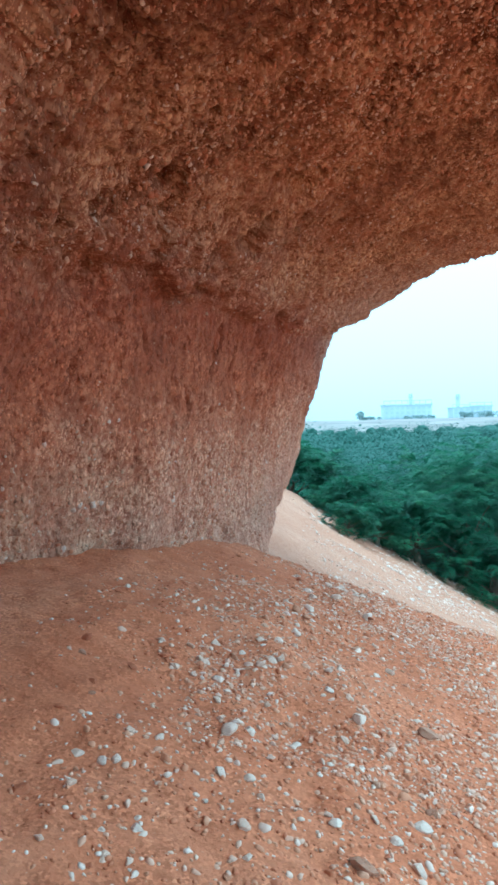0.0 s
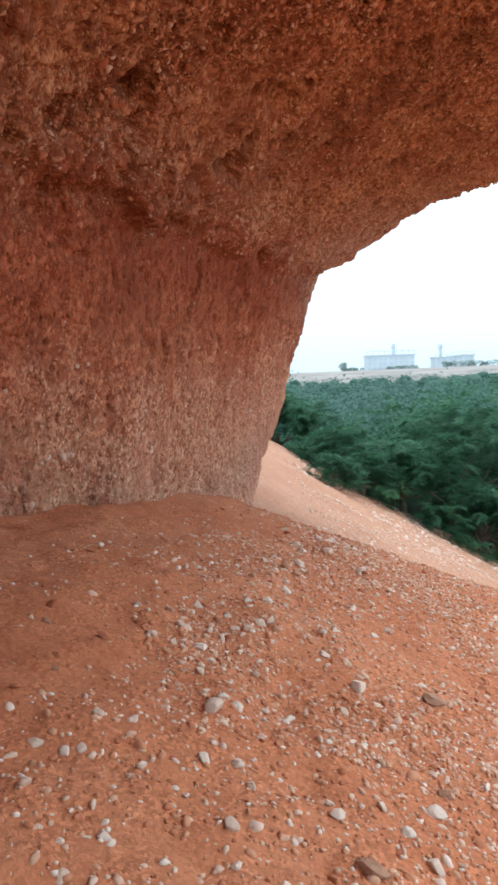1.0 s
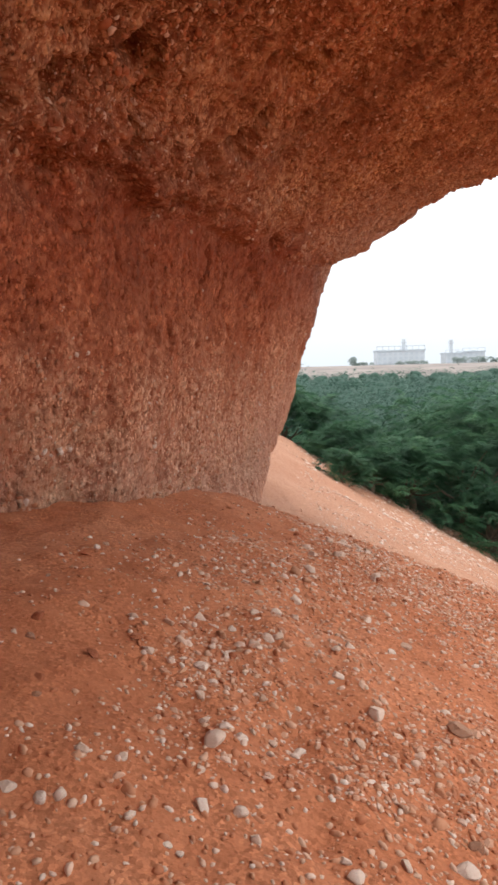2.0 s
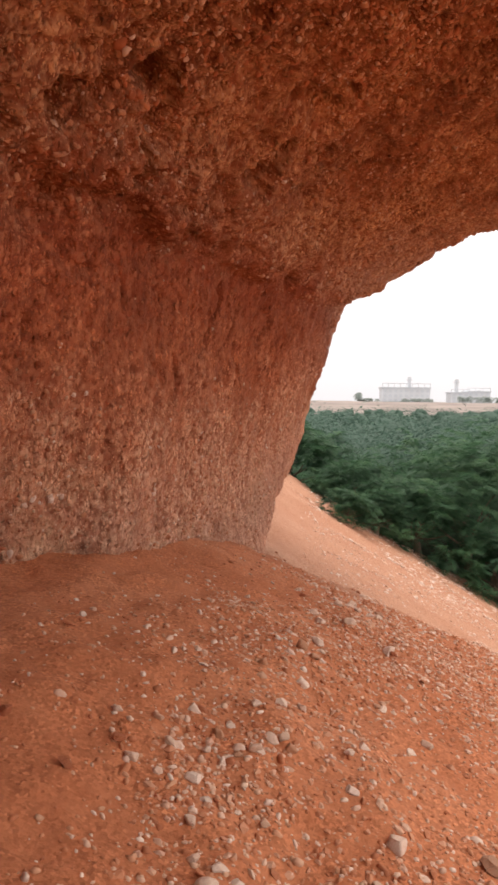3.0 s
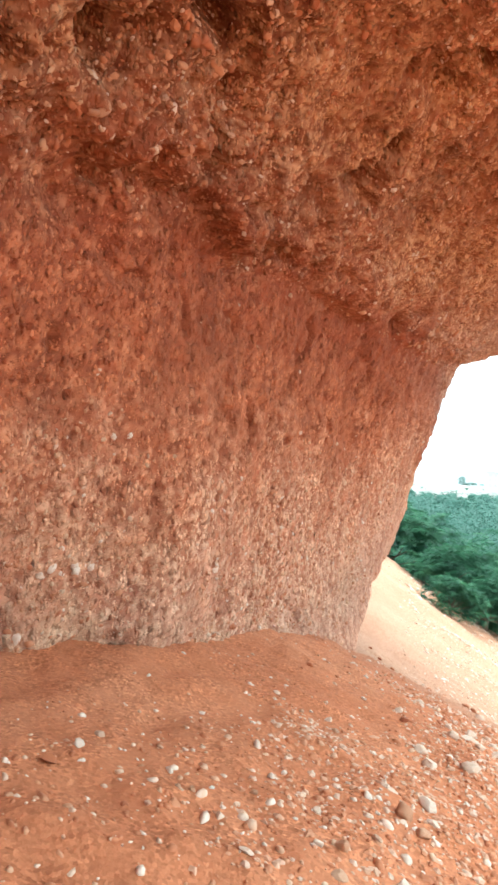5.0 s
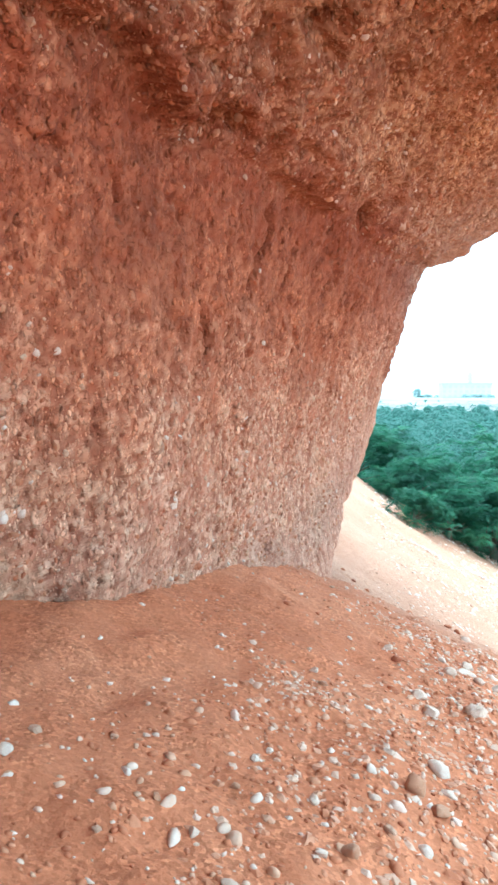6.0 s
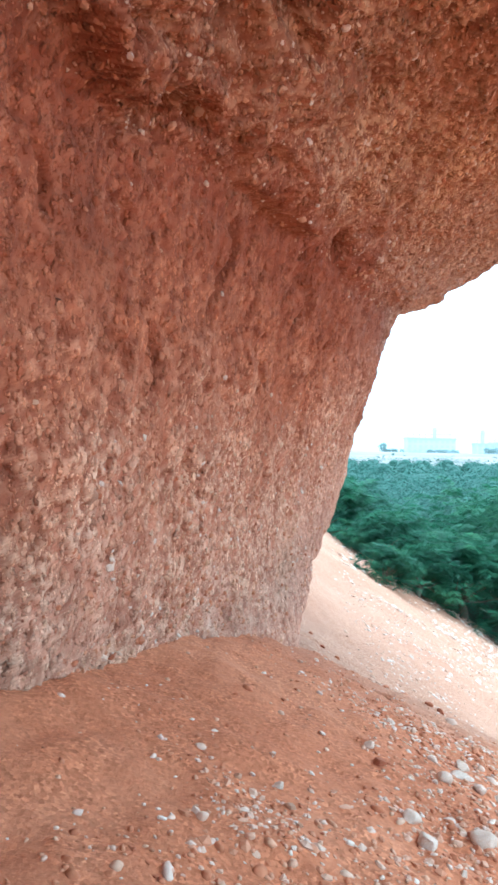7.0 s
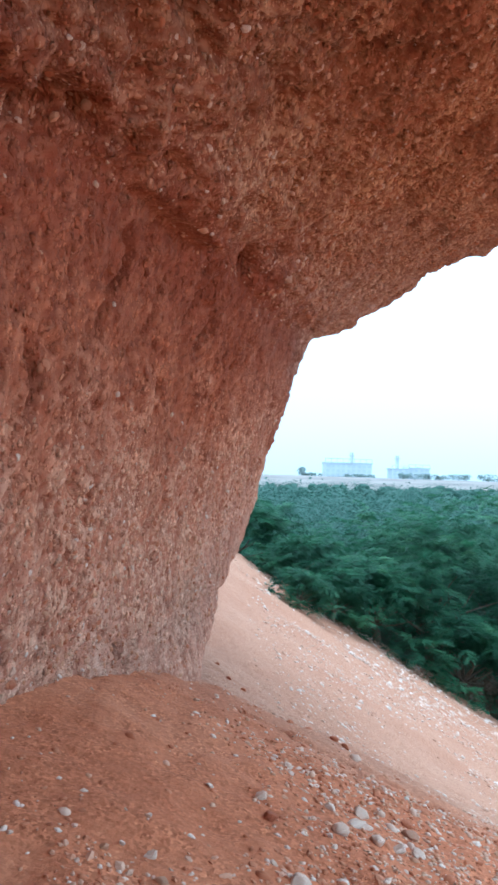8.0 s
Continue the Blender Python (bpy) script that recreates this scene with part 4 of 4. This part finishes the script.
# the thicket farther out, uncountable
r = np.random.default_rng(5)
n = 1500
far_y = 33 + 195 * r.uniform(0, 1, n) ** 1.35
far_x = far_y * r.uniform(-0.22, 0.62, n)
crown_r = r.uniform(1.5, 3.2, n)
centres = np.stack([far_x, far_y, -6 + r.uniform(2.2, 4.4, n) + 0.7 * np.sin(far_x * 0.35 + 1) * np.sin(far_y * 0.22) - 0.003 * far_y], 1)
order = np.argsort(far_y)
belts = [(order[:260], 46000, 0.21), (order[260:600], 36000, 0.26), (order[600:], 30000, 0.34)]
belts = [spray_crown(r, centres[k], crown_r[k], count, 5, size, 1) for k, count, size in belts]
leaf_v = np.concatenate([v for v, f in belts])
# solid leaf-coloured lumps added inside the farther crowns, so gaps show green
core_v, core_f = BALLS[2]
dense = far_y > 70
inner = centres[dense][:, None] + core_v[None] * (crown_r[dense] * 0.5)[:, None, None] * np.array([1, 1, 0.8])
inner = inner + 0.45 * np.stack([lumps(inner, 0.9, q) for q in (1.0, 7.0, 13.0)], -1)
leaf_f = np.concatenate([np.arange(len(leaf_v)).reshape(-1, 3), (core_f[None] + (np.arange(dense.sum()) * len(core_v))[:, None, None] + len(leaf_v)).reshape(-1, 3)])
leaf_v = np.concatenate([leaf_v, inner.reshape(-1, 3)])
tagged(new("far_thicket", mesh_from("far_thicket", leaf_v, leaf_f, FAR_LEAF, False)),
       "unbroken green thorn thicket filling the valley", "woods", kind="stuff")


# ---- far across the plain ----
def box(bm, x0, y0, z0, x1, y1, z1):
    bmesh.ops.create_cube(bm, size=1, matrix=Matrix.Translation(((x0 + x1) / 2, (y0 + y1) / 2, (z0 + z1) / 2)) @ Matrix.Diagonal((x1 - x0, y1 - y0, z1 - z0, 1)))


def block(name, sizes, material, parent, label=""):
    bm = bmesh.new()
    for b in sizes:
        box(bm, *b)
    me = bpy.data.meshes.new(name)
    bm.to_mesh(me)
    bm.free()
    me.materials.append(material)
    return part(name, me, parent, label)


def plant(x, y, width, height, tower_x, tower_h):
    """A works building with a storey grid, roof rail and a stack."""
    ob = tagged(new("works_building"), "pale hazy industrial building with a tall stack", "building", "distant buildings")
    ob.location = (x, y, 0.6)
    block("wall", [(0, 0, -1, width, 18, height * 0.72)], CONCRETE, ob)
    block("roof", [(-0.6, -0.6, height * 0.72, width + 0.6, 18.6, height * 0.8)], STEEL, ob)
    storeys, bays, posts = 3, int(width / 4.4), int(width / 5)
    for i in range(bays):
        for j in range(storeys):
            u, v = (i + 0.5) * width / bays, (j + 0.4) * height * 0.72 / storeys
            block("window", [(u - 1.2, -0.25, v - 0.8, u + 1.2, 0.0, v + 1.2)], STEEL, ob)
    block("rail", [(0, 0, height * 0.97, width, 0.5, height)] + [(i * width / posts - 0.2, 0, height * 0.79, i * width / posts + 0.2, 0.5, height) for i in range(posts + 1)], STEEL, ob)
    block("stack", [(tower_x - 1.3, 2, 0, tower_x + 1.3, 5, tower_h), (tower_x - 2.2, 1.5, tower_h * 0.86, tower_x + 2.2, 5.5, tower_h * 0.89)], CONCRETE, ob)
    return ob


plant(91.5, 600, 40, 16, 23, 21.5)
plant(149, 600, 15, 11.5, 5, 20)
plant(165, 608, 19, 13, 10, 11)
r = np.random.default_rng(9)
# x, width and height of the skyline trees
for x, w, h in ((66, 3, 1.4), (74.5, 16, 0.5), (113, 24, 0.55), (148, 13, 0.95), (164.5, 14, 1.0), (178, 9, 1.0), (193, 15, 1.1), (217, 15, 1.2), (240, 12, 1.1), (258, 14, 1.1)):
    n = max(8, int(w))
    c = np.stack([r.uniform(-w / 2, w / 2, n), r.uniform(-2, 2, n), h * r.uniform(0.6, 4.0, n)], 1)
    ob = tagged(new("far_tree"), "small rounded tree on the hazy skyline", "tree", "skyline trees")
    ob.location = (x, 560, 0.4)
    part("trunk", mesh_from("trunk", *limb((0, 0, -1), (0, 0, 3 * h), 0.4, 0.2, (0.1, 0, 0)), BARK), ob)
    part("crown", mesh_from("crown", *frond_cloud(r, c, np.full(n, 2.0 * min(h, 1) + 0.3), 900 + 70 * n, 0.75, 2), HAZY_LEAF, False), ob)
